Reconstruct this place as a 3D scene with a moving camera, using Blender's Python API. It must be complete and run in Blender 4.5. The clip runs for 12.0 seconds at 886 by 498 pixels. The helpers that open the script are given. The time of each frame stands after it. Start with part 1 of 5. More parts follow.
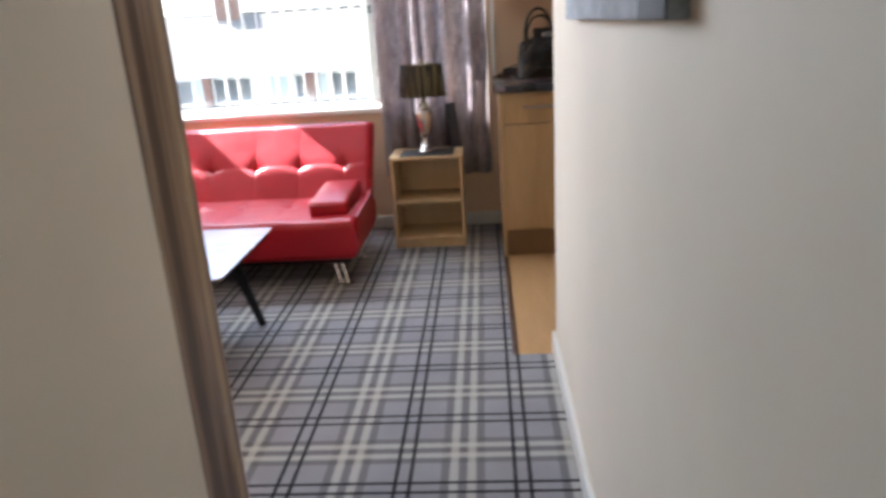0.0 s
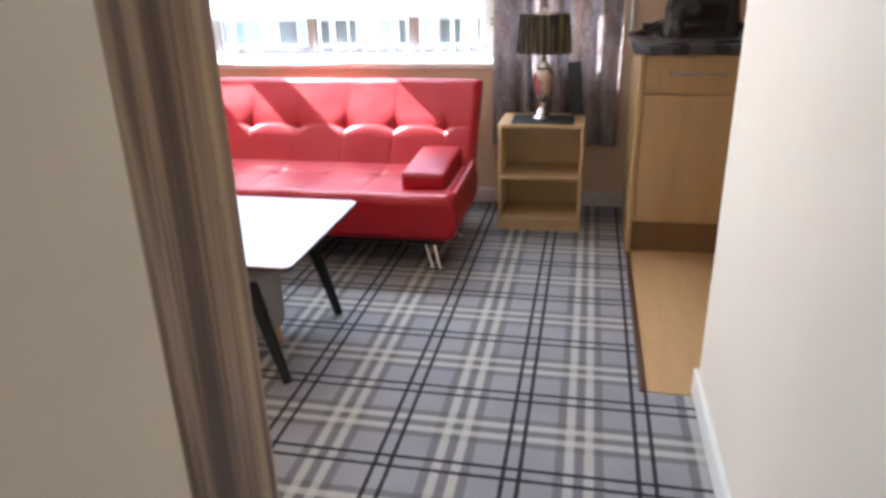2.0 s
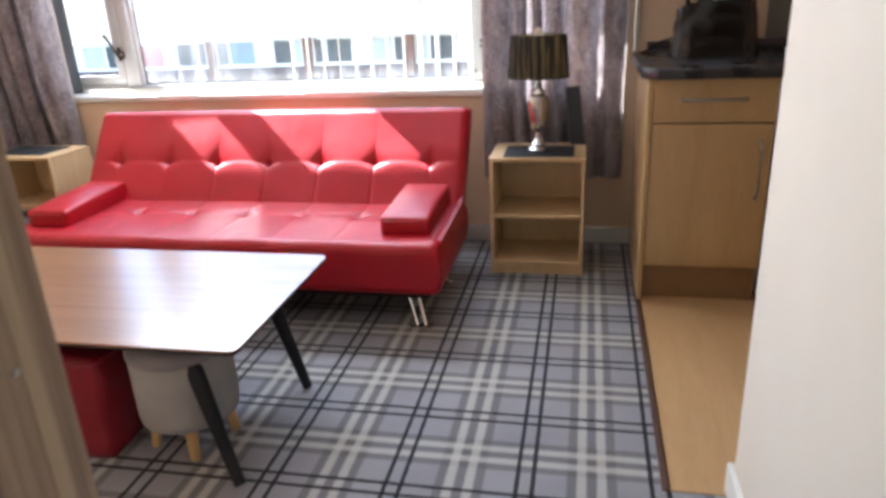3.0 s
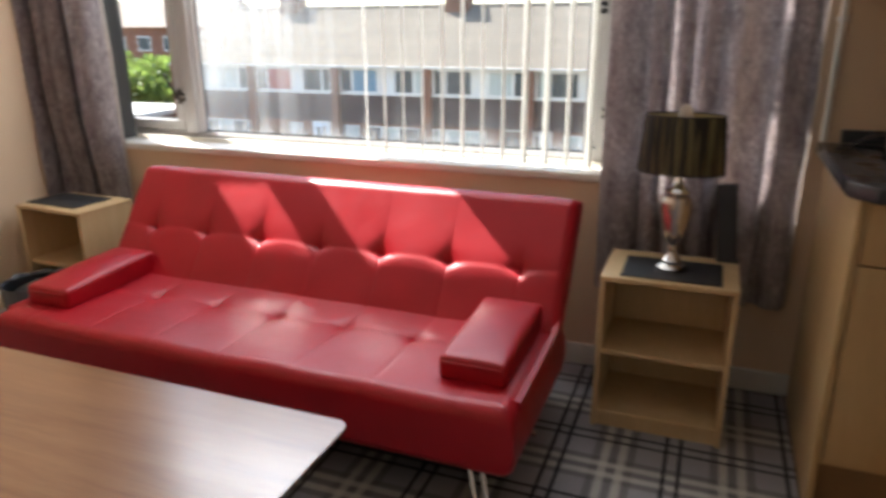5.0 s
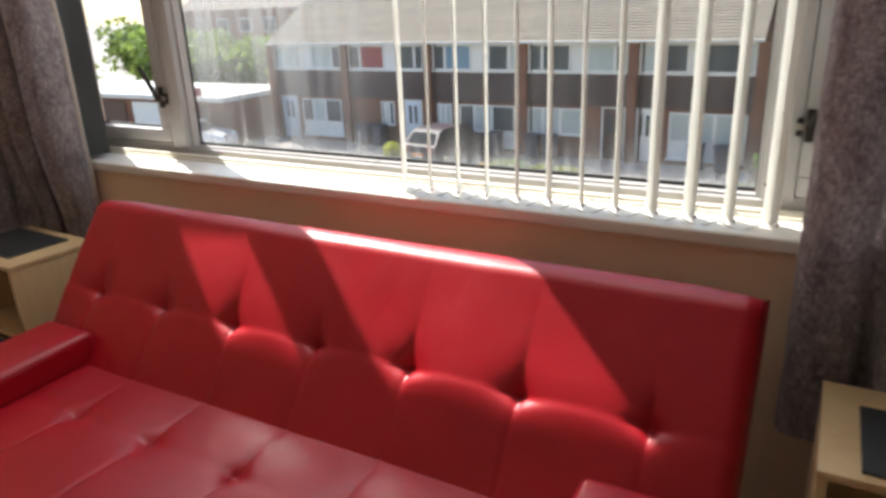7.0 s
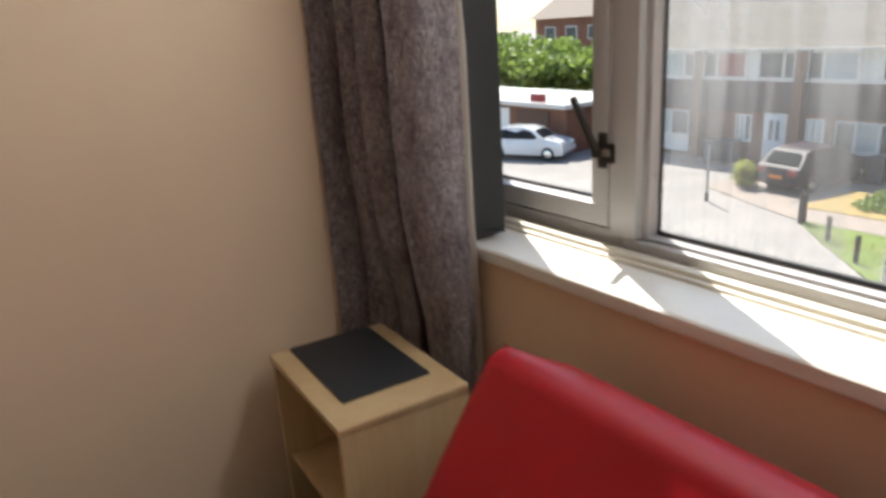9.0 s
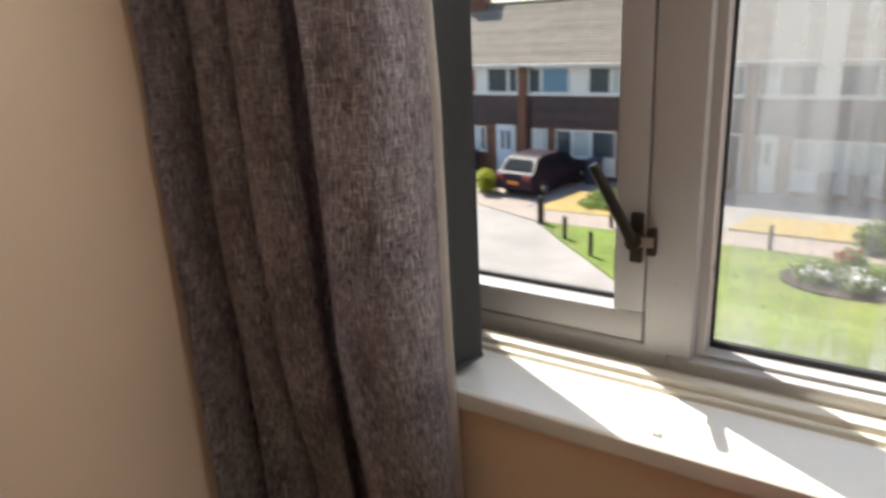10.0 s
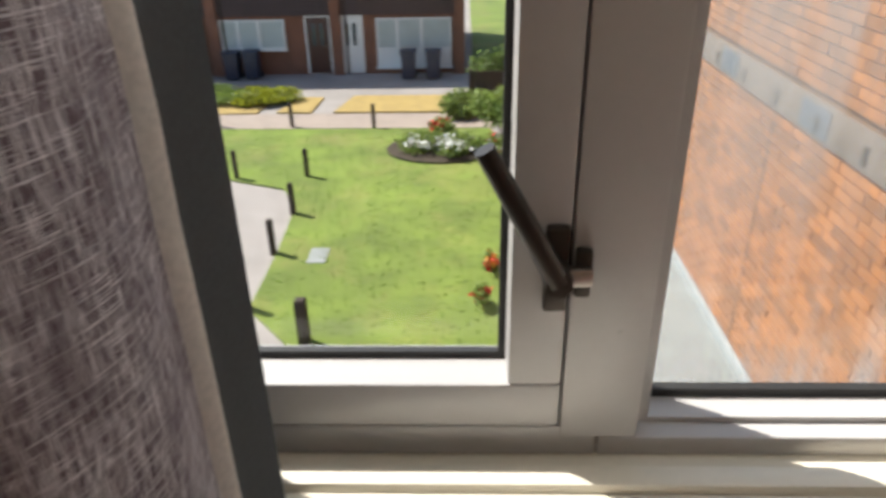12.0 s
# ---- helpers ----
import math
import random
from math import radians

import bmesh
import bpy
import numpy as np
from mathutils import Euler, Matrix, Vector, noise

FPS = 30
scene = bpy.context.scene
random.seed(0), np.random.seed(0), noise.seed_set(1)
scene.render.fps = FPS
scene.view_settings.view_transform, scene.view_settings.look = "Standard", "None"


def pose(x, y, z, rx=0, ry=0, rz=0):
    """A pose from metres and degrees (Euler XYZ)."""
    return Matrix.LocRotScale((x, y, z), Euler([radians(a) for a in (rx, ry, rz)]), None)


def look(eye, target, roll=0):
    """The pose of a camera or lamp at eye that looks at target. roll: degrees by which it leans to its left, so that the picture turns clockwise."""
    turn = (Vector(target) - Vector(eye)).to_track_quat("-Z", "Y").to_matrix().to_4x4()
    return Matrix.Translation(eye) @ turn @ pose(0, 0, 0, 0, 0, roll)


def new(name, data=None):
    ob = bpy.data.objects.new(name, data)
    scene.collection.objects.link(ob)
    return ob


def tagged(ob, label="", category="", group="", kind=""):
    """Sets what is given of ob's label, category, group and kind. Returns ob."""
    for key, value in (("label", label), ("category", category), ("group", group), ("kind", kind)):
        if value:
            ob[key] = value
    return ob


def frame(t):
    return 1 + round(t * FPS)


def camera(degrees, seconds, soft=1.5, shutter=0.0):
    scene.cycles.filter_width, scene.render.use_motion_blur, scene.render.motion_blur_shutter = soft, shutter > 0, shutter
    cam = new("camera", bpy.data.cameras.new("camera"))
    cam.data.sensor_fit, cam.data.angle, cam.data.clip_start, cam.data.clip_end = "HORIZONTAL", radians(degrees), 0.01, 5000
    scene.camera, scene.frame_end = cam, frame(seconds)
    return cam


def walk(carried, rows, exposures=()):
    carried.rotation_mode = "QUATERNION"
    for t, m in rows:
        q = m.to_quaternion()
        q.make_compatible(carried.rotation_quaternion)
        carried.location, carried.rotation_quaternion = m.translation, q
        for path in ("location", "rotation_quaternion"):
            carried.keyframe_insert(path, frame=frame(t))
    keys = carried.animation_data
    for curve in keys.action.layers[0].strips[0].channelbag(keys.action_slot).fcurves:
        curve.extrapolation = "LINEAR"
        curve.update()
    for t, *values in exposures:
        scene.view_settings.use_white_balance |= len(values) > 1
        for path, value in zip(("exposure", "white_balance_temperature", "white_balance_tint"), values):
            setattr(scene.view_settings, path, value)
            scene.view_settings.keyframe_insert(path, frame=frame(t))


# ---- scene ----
cam = camera(65.1, 12.0, soft=3.3, shutter=0.4)
PATH = [
    (0, (2.588, -4.467, 1.249), (2.449, -2.571, 0.627), -3.6),
    (0.5, (2.528, -4.394, 1.251), (2.206, -2.54, 0.573), -3.3),
    (1, (2.514, -4.204, 1.242), (2.147, -2.36, 0.558), -3.7),
    (1.5, (2.487, -4.079, 1.228), (2.102, -2.249, 0.518), -1.4),
    (2, (2.454, -3.927, 1.219), (2.066, -2.109, 0.48), -1.5),
    (2.5, (2.439, -3.749, 1.226), (2.071, -1.919, 0.509), -3.5),
    (3, (2.441, -3.531, 1.228), (2.046, -1.7, 0.526), -2.8),
    (3.2, (2.397, -3.438, 1.216), (1.988, -1.585, 0.586), -0.3),
    (4.8, (2.359, -2.789, 1.295), (1.775, -0.973, 0.694), -1.0),
    (5, (2.316, -2.713, 1.286), (1.627, -0.938, 0.674), -0.3),
    (5.5, (2.261, -2.455, 1.294), (1.392, -0.744, 0.73), -0.9),
    (6, (2.212, -2.223, 1.274), (1.391, -0.519, 0.623), -2.7),
    (6.5, (2.087, -1.95, 1.294), (1.216, -0.258, 0.677), -2.0),
    (6.7, (2.049, -1.846, 1.282), (1.154, -0.177, 0.64), -2.2),
    (8.3, (1.346, -1.112, 1.15), (0.063, 0.161, 0.294), 2.2),
    (8.5, (1.21, -1.069, 1.175), (-0.21, 0.034, 0.298), 0.1),
    (8.7, (1.09, -1.074, 1.205), (-0.433, 0.013, 0.499), -1.7),
    (9, (0.888, -1.051, 1.229), (-0.7, 0.002, 0.619), -3.7),
    (9.5, (0.566, -1.044, 1.256), (-0.815, 0.255, 0.62), -2.9),
    (10, (0.228, -0.924, 1.266), (-0.866, 0.637, 0.657), -2.9),
    (10.5, (0.02, -0.876, 1.221), (-0.7, 0.787, 0.376), -6.7),
    (11, (-0.074, -0.767, 1.225), (-0.416, 0.999, 0.351), -2.1),
    (11.5, (-0.112, -0.582, 1.234), (-0.429, 1.169, 0.321), -4.7),
    (12, (-0.15, -0.469, 1.231), (-0.213, 1.301, 0.301), -1.2),
]
EXPOSURES = [(0, 2.85, 5620, 10), (1.0, 2.95, 5620, 10), (2.0, 3.05, 5620, 10), (3.2, 2.8, 5620, 10), (4.8, 1.97, 6250, 10), (6.7, 1.4, 6400, 10), (8.3, 0.62, 6450, 10), (9.0, 1.15, 6450, 10), (9.5, 1.15, 6500, 10), (10.5, 1.1, 6500, 10), (11.0, 1.1, 6500, 10), (11.5, 0.98, 6500, 10), (12, 0.8, 6500, 10)]
walk(cam, [(t, look(eye, target, roll)) for t, eye, target, roll in PATH], EXPOSURES)

# ---- light ----
SUN_WAY = Vector((0.875, -0.485, -1.22)).normalized()
world = bpy.data.worlds.new("sky")
scene.world = world
world.use_nodes = True
wn = world.node_tree.nodes
sky = wn.new("ShaderNodeTexSky")
sky.sky_type = "NISHITA"
sky.sun_disc = False
sky.sun_elevation = radians(50.6)
sky.sun_rotation = math.atan2(-0.875, 0.485)
wn["Background"].inputs["Strength"].default_value = 0.13
world.node_tree.links.new(sky.outputs[0], wn["Background"].inputs["Color"])
sun = new("sun", bpy.data.lights.new("sun", "SUN"))
sun.data.energy = 5.0
sun.data.angle = radians(0.5)
sun.data.color = (1.0, 0.95, 0.87)
sun.matrix_world = look((0, 0, 30), Vector((0, 0, 30)) + SUN_WAY)


def window_light(x0, x1, y, z0, z1, watts, facing):
    """Skylight entering through a window opening."""
    lamp = new("window_skylight", bpy.data.lights.new("window_skylight", "AREA"))
    lamp.data.shape = "RECTANGLE"
    lamp.data.size, lamp.data.size_y = x1 - x0, z1 - z0
    lamp.data.energy = watts
    lamp.data.color = (0.93, 0.97, 1.0)
    c = Vector(((x0 + x1) / 2, y, (z0 + z1) / 2))
    lamp.matrix_world = look(c, c + Vector(facing))
    return lamp


window_light(-0.57, 2.45, -0.005, 1.78, 2.2, 18, (0, -1, -0.1))

# ---- materials ----
def material(name, rough=0.6, metal=0.0):
    m = bpy.data.materials.new(name)
    m.use_nodes = True
    b = m.node_tree.nodes["Principled BSDF"]
    b.inputs["Roughness"].default_value = rough
    b.inputs["Metallic"].default_value = metal
    return m, m.node_tree.nodes, m.node_tree.links, b


def rgb(c):
    return (c[0], c[1], c[2], 1.0)


def coords(n, l, scale=(1, 1, 1), kind="Object", turn=(0, 0, 0)):
    tc = n.new("ShaderNodeTexCoord")
    mp = n.new("ShaderNodeMapping")
    mp.inputs["Scale"].default_value = scale
    mp.inputs["Rotation"].default_value = turn
    l.new(tc.outputs[kind], mp.inputs["Vector"])
    return mp.outputs["Vector"]


def noise_tex(n, l, vec, scale, detail=4.0, rough=0.55, warp=0.0):
    t = n.new("ShaderNodeTexNoise")
    t.inputs["Scale"].default_value = scale
    t.inputs["Detail"].default_value = detail
    t.inputs["Roughness"].default_value = rough
    t.inputs["Distortion"].default_value = warp
    l.new(vec, t.inputs["Vector"])
    return t.outputs["Fac"]


def ramp(n, l, fac, stops):
    r = n.new("ShaderNodeValToRGB")
    e = r.color_ramp.elements
    while len(e) < len(stops):
        e.new(0.5)
    for el, (p, c) in zip(e, stops):
        el.position, el.color = p, rgb(c)
    l.new(fac, r.inputs["Fac"])
    return r.outputs["Color"]


def calc(n, l, op, a, b=None, clamp=False):
    m = n.new("ShaderNodeMath")
    m.operation, m.use_clamp = op, clamp
    for s, v in zip(m.inputs, (a, b)):
        if v is None:
            continue
        if isinstance(v, (int, float)):
            s.default_value = v
        else:
            l.new(v, s)
    return m.outputs[0]


def mixed(n, l, fac, a, b, blend="MIX"):
    m = n.new("ShaderNodeMix")
    m.data_type, m.blend_type = "RGBA", blend
    for s, v in zip((m.inputs[0], m.inputs[6], m.inputs[7]), (fac, a, b)):
        if isinstance(v, (int, float)):
            s.default_value = v
        elif isinstance(v, tuple):
            s.default_value = rgb(v)
        else:
            l.new(v, s)
    return m.outputs[2]


def bumped(n, l, b, height, strength=0.3, dist=0.002):
    k = n.new("ShaderNodeBump")
    k.inputs["Strength"].default_value = strength
    k.inputs["Distance"].default_value = dist
    l.new(height, k.inputs["Height"])
    l.new(k.outputs["Normal"], b.inputs["Normal"])


def plain(name, c, rough=0.5, metal=0.0, vary=0.12, scale=8.0, bump=0.1, grain=120.0, vari=0.0, coat=0.0):
    """A surface of one colour with soft patches, fine grain and uneven gloss."""
    m, n, l, b = material(name, rough, metal)
    v = coords(n, l)
    lo, hi = tuple(x * (1 - vary) for x in c), tuple(min(1, x * (1 + vary)) for x in c)
    big = noise_tex(n, l, v, scale)
    col = ramp(n, l, big, [(0.3, lo), (0.7, hi)])
    fine = noise_tex(n, l, v, grain, 3)
    col = mixed(n, l, 0.25, col, ramp(n, l, fine, [(0.35, lo), (0.65, hi)]))
    if vari:
        oi = n.new("ShaderNodeObjectInfo")
        gi = n.new("ShaderNodeNewGeometry")
        both = calc(n, l, "FRACT", calc(n, l, "ADD", oi.outputs["Random"], gi.outputs["Random Per Island"]))
        f = calc(n, l, "ADD", calc(n, l, "MULTIPLY", both, 2 * vari), 1 - vari)
        hs = n.new("ShaderNodeHueSaturation")
        l.new(col, hs.inputs["Color"])
        l.new(f, hs.inputs["Value"])
        col = hs.outputs[0]
    l.new(col, b.inputs["Base Color"])
    l.new(calc(n, l, "ADD", calc(n, l, "MULTIPLY", big, 0.16), max(0.02, rough - 0.08)), b.inputs["Roughness"])
    b.inputs["Coat Weight"].default_value = coat
    if bump:
        bumped(n, l, b, fine, bump)
    return m


def wooden(name, stops, scale=(1.2, 14, 14), rough=0.4, warp=1.2, bump=0.08, coat=0.0):
    """Wood whose grain runs along the axis with the smallest scale."""
    m, n, l, b = material(name, rough)
    v = coords(n, l, scale)
    g = noise_tex(n, l, v, 1.0, 6, 0.6, warp)
    col = ramp(n, l, g, stops)
    v2 = coords(n, l, tuple(s * 12 for s in scale))
    f = noise_tex(n, l, v2, 1.0, 3)
    col = mixed(n, l, 0.14, col, ramp(n, l, f, [(0.3, tuple(x * 0.6 for x in stops[0][1])), (0.7, stops[-1][1])]))
    l.new(col, b.inputs["Base Color"])
    b.inputs["Coat Weight"].default_value = coat
    bumped(n, l, b, f, bump, 0.001)
    return m


def paint_wall(name, c, rough=0.75):
    m, n, l, b = material(name, rough)
    v = coords(n, l)
    a = noise_tex(n, l, v, 1.3, 4)
    lo, hi = tuple(x * 0.93 for x in c), tuple(min(1, x * 1.04) for x in c)
    col = ramp(n, l, a, [(0.3, lo), (0.7, hi)])
    s = noise_tex(n, l, v, 14, 6, 0.7)
    col = mixed(n, l, ramp(n, l, s, [(0.70, (0, 0, 0)), (0.78, (0.35, 0.35, 0.35))]), col, tuple(x * 0.8 for x in c))
    l.new(col, b.inputs["Base Color"])
    r = noise_tex(n, l, v, 190, 3)
    bumped(n, l, b, r, 0.16, 0.0012)
    return m


def tartan_material():
    m, n, l, b = material("tartan_carpet", 0.95)
    tc = n.new("ShaderNodeTexCoord")
    sep = n.new("ShaderNodeSeparateXYZ")
    l.new(tc.outputs["Object"], sep.inputs[0])
    wob = calc(n, l, "MULTIPLY", calc(n, l, "SUBTRACT", noise_tex(n, l, tc.outputs["Object"], 60, 2), 0.5), 0.006)

    def stripes(axis, origin, period, offsets, half):
        u = calc(n, l, "ADD", calc(n, l, "SUBTRACT", sep.outputs[axis], origin), wob)
        f = calc(n, l, "MULTIPLY", calc(n, l, "FRACT", calc(n, l, "DIVIDE", u, period)), period)
        total = None
        for o in offsets:
            d = calc(n, l, "ABSOLUTE", calc(n, l, "SUBTRACT", f, o))
            s = calc(n, l, "SUBTRACT", 1.0, calc(n, l, "MULTIPLY", calc(n, l, "SUBTRACT", d, half * 0.75), 1 / (half * 0.5)), True)
            s = calc(n, l, "MAXIMUM", s, 0.0, True)
            total = s if total is None else calc(n, l, "MAXIMUM", total, s)
        return total
    px, py = 0.345, 0.357
    ox, oy = 2.307 - 20 * px - px / 2, -1.748 - 20 * py - py / 2
    hx, hy = px / 2, py / 2
    col = ramp(n, l, noise_tex(n, l, tc.outputs["Object"], 5, 3), [(0.3, (0.29, 0.28, 0.295)), (0.7, (0.355, 0.345, 0.36))])
    grey = (0.125, 0.115, 0.112)
    for axis, o, p, h in (("X", ox, px, hx), ("Y", oy, py, hy)):
        g = stripes(axis, o, p, (0.0, p, 0.052, p - 0.052), 0.012)
        col = mixed(n, l, calc(n, l, "MULTIPLY", g, 0.62), col, grey)
    for axis, o, p, h in (("X", ox, px, hx), ("Y", oy, py, hy)):
        g = stripes(axis, o, p, (0.026, p - 0.026), 0.0115)
        col = mixed(n, l, calc(n, l, "MULTIPLY", g, 0.55), col, (0.60, 0.57, 0.49))
    for axis, o, p, h in (("X", ox, px, hx), ("Y", oy, py, hy)):
        g = stripes(axis, o, p, (h - 0.021, h + 0.021), 0.0062)
        col = mixed(n, l, calc(n, l, "MULTIPLY", g, 0.93), col, (0.012, 0.011, 0.014))
    pile = noise_tex(n, l, tc.outputs["Object"], 420, 2)
    col = mixed(n, l, 0.35, col, ramp(n, l, pile, [(0.3, (0.35, 0.35, 0.35)), (0.7, (1, 1, 1))]), "MULTIPLY")
    l.new(col, b.inputs["Base Color"])
    b.inputs["Sheen Weight"].default_value = 0.08
    b.inputs["Specular IOR Level"].default_value = 0.1
    bumped(n, l, b, pile, 0.6, 0.004)
    return m


def curtain_material():
    """Woven taupe fabric: a dark ground with broken pale slub threads both ways."""
    m, n, l, b = material("curtain_fabric", 0.8)
    tc = n.new("ShaderNodeTexCoord")
    base = ramp(n, l, noise_tex(n, l, tc.outputs["UV"], 9, 4), [(0.3, (0.165, 0.118, 0.128)), (0.7, (0.275, 0.208, 0.218))])
    sep = n.new("ShaderNodeSeparateXYZ")
    l.new(tc.outputs["UV"], sep.inputs[0])
    wob = calc(n, l, "MULTIPLY", noise_tex(n, l, tc.outputs["UV"], 130, 2), 3.0)

    def yarn(axis, pitch, dash, cut):
        line = calc(n, l, "ABSOLUTE", calc(n, l, "SINE", calc(n, l, "ADD", calc(n, l, "MULTIPLY", sep.outputs[axis], math.pi / pitch), wob)))
        line = ramp(n, l, line, [(0.38, (0, 0, 0)), (0.72, (1, 1, 1))])
        broken = ramp(n, l, noise_tex(n, l, coords(n, l, dash, "UV"), 1.0, 2, 0.5), [(cut, (0, 0, 0)), (cut + 0.16, (1, 1, 1))])
        return calc(n, l, "MULTIPLY", line, broken)
    up = yarn("X", 0.0016, (420, 55, 1), 0.41)
    over = yarn("Y", 0.0017, (50, 420, 1), 0.47)
    thread = calc(n, l, "MAXIMUM", up, over)
    slub = ramp(n, l, noise_tex(n, l, coords(n, l, (26, 9, 1), "UV"), 1.0, 4, 0.65), [(0.36, (0.35, 0.35, 0.35)), (0.58, (1, 1, 1))])

    def streak(size, cut):
        return ramp(n, l, noise_tex(n, l, coords(n, l, size, "UV"), 1.0, 3, 0.6), [(cut, (0, 0, 0)), (cut + 0.07, (1, 1, 1))])
    thick = calc(n, l, "MAXIMUM", streak((290, 34, 1), 0.57), streak((34, 290, 1), 0.62))
    weave = calc(n, l, "ADD", calc(n, l, "MULTIPLY", calc(n, l, "MULTIPLY", thread, 0.85), slub), calc(n, l, "MULTIPLY", thick, 0.55), True)
    col = mixed(n, l, weave, base, (0.97, 0.91, 0.90))
    l.new(col, b.inputs["Base Color"])
    b.inputs["Sheen Weight"].default_value = 0.12
    b.inputs["Sheen Roughness"].default_value = 0.4
    b.inputs["Specular IOR Level"].default_value = 0.3
    bumped(n, l, b, thread, 0.45, 0.0018)
    tl = n.new("ShaderNodeBsdfTranslucent")
    l.new(col, tl.inputs[0])
    mx = n.new("ShaderNodeMixShader")
    mx.inputs[0].default_value = 0.12
    l.new(b.outputs[0], mx.inputs[1])
    l.new(tl.outputs[0], mx.inputs[2])
    l.new(mx.outputs[0], n["Material Output"].inputs[0])
    return m


def pane_material(name, dirt=0.0):
    """Window glass: clear, with a mirror-like gloss, and a film of damp and dust where dirt is set."""
    m, n, l, b = material(name)
    n.remove(b)
    out = n["Material Output"]
    tr = n.new("ShaderNodeBsdfTransparent")
    tr.inputs[0].default_value = (0.95, 0.97, 0.96, 1)
    gl = n.new("ShaderNodeBsdfGlossy")
    gl.inputs["Roughness"].default_value = 0.02
    fr = n.new("ShaderNodeLayerWeight")
    fr.inputs["Blend"].default_value = 0.5
    mx = n.new("ShaderNodeMixShader")
    slant = calc(n, l, "POWER", fr.outputs["Facing"], 5.0)
    l.new(calc(n, l, "ADD", calc(n, l, "MULTIPLY", slant, 0.8), 0.03, True), mx.inputs[0])
    l.new(tr.outputs[0], mx.inputs[1])
    l.new(gl.outputs[0], mx.inputs[2])
    last = mx.outputs[0]
    if dirt:
        v = coords(n, l)
        streak = noise_tex(n, l, coords(n, l, (26, 1, 1.3)), 1.0, 4, 0.6)
        cloud = noise_tex(n, l, v, 2.2, 3)
        tc = n.new("ShaderNodeTexCoord")
        g = n.new("ShaderNodeVectorMath")
        g.operation = "DISTANCE"
        g.inputs[1].default_value = (0.18, 0.06, 0.78)
        l.new(tc.outputs["Object"], g.inputs[0])
        near = calc(n, l, "POWER", calc(n, l, "SUBTRACT", 1.0, calc(n, l, "MULTIPLY", g.outputs["Value"], 1.1), True), 1.5)
        runs = ramp(n, l, streak, [(0.42, (0.0, 0.0, 0.0)), (0.58, (1, 1, 1))])
        f = calc(n, l, "MULTIPLY", near, calc(n, l, "ADD", calc(n, l, "MULTIPLY", runs, 0.6), cloud))
        sep = n.new("ShaderNodeSeparateXYZ")
        l.new(tc.outputs["Object"], sep.inputs[0])
        low = calc(n, l, "POWER", 2.718, calc(n, l, "MULTIPLY", calc(n, l, "SUBTRACT", sep.outputs["Z"], 0.065), -26.0))
        low = calc(n, l, "MULTIPLY", calc(n, l, "MINIMUM", low, 1.0), calc(n, l, "ADD", calc(n, l, "MULTIPLY", runs, 0.35), 0.12))
        f = calc(n, l, "ADD", calc(n, l, "MULTIPLY", f, dirt), calc(n, l, "ADD", calc(n, l, "MULTIPLY", cloud, 0.018), low), True)
        df = n.new("ShaderNodeBsdfTranslucent")
        df.inputs[0].default_value = (0.42, 0.43, 0.43, 1)
        m2 = n.new("ShaderNodeMixShader")
        l.new(f, m2.inputs[0])
        l.new(last, m2.inputs[1])
        l.new(df.outputs[0], m2.inputs[2])
        last = m2.outputs[0]
    l.new(last, out.inputs[0])
    return m


def thin_cloth(name, c, through_light=0.5, rough=0.8):
    m, n, l, b = material(name, rough)
    v = coords(n, l)
    f = noise_tex(n, l, v, 260, 2)
    col = ramp(n, l, f, [(0.3, tuple(x * 0.85 for x in c)), (0.7, c)])
    l.new(col, b.inputs["Base Color"])
    tl = n.new("ShaderNodeBsdfTranslucent")
    l.new(col, tl.inputs[0])
    mx = n.new("ShaderNodeMixShader")
    mx.inputs[0].default_value = through_light
    l.new(b.outputs[0], mx.inputs[1])
    l.new(tl.outputs[0], mx.inputs[2])
    l.new(mx.outputs[0], n["Material Output"].inputs[0])
    return m


def leather_material():
    m, n, l, b = material("red_faux_leather", 0.33)
    v = coords(n, l)
    col = ramp(n, l, noise_tex(n, l, v, 3, 4), [(0.3, (0.34, 0.003, 0.011)), (0.7, (0.42, 0.004, 0.014))])
    l.new(col, b.inputs["Base Color"])
    vo = n.new("ShaderNodeTexVoronoi")
    vo.inputs["Scale"].default_value = 420
    l.new(v, vo.inputs["Vector"])
    wr = noise_tex(n, l, v, 16, 5, 0.6)
    h = calc(n, l, "ADD", calc(n, l, "MULTIPLY", vo.outputs["Distance"], 0.25), calc(n, l, "MULTIPLY", wr, 2.0))
    bumped(n, l, b, h, 0.22, 0.003)
    l.new(calc(n, l, "ADD", calc(n, l, "MULTIPLY", wr, 0.25), 0.30), b.inputs["Roughness"])
    b.inputs["Specular IOR Level"].default_value = 0.36
    b.inputs["Coat Weight"].default_value = 0.15
    b.inputs["Coat Roughness"].default_value = 0.42
    return m


def leafy(name, c, through_light=0.45):
    m = plain(name, c, 0.55, vary=0.3, vari=0.45, bump=0)
    n, l = m.node_tree.nodes, m.node_tree.links
    b = n["Principled BSDF"]
    tl = n.new("ShaderNodeBsdfTranslucent")
    l.new(b.inputs["Base Color"].links[0].from_socket, tl.inputs[0])
    mx = n.new("ShaderNodeMixShader")
    mx.inputs[0].default_value = through_light
    l.new(b.outputs[0], mx.inputs[1])
    l.new(tl.outputs[0], mx.inputs[2])
    l.new(mx.outputs[0], n["Material Output"].inputs[0])
    return m


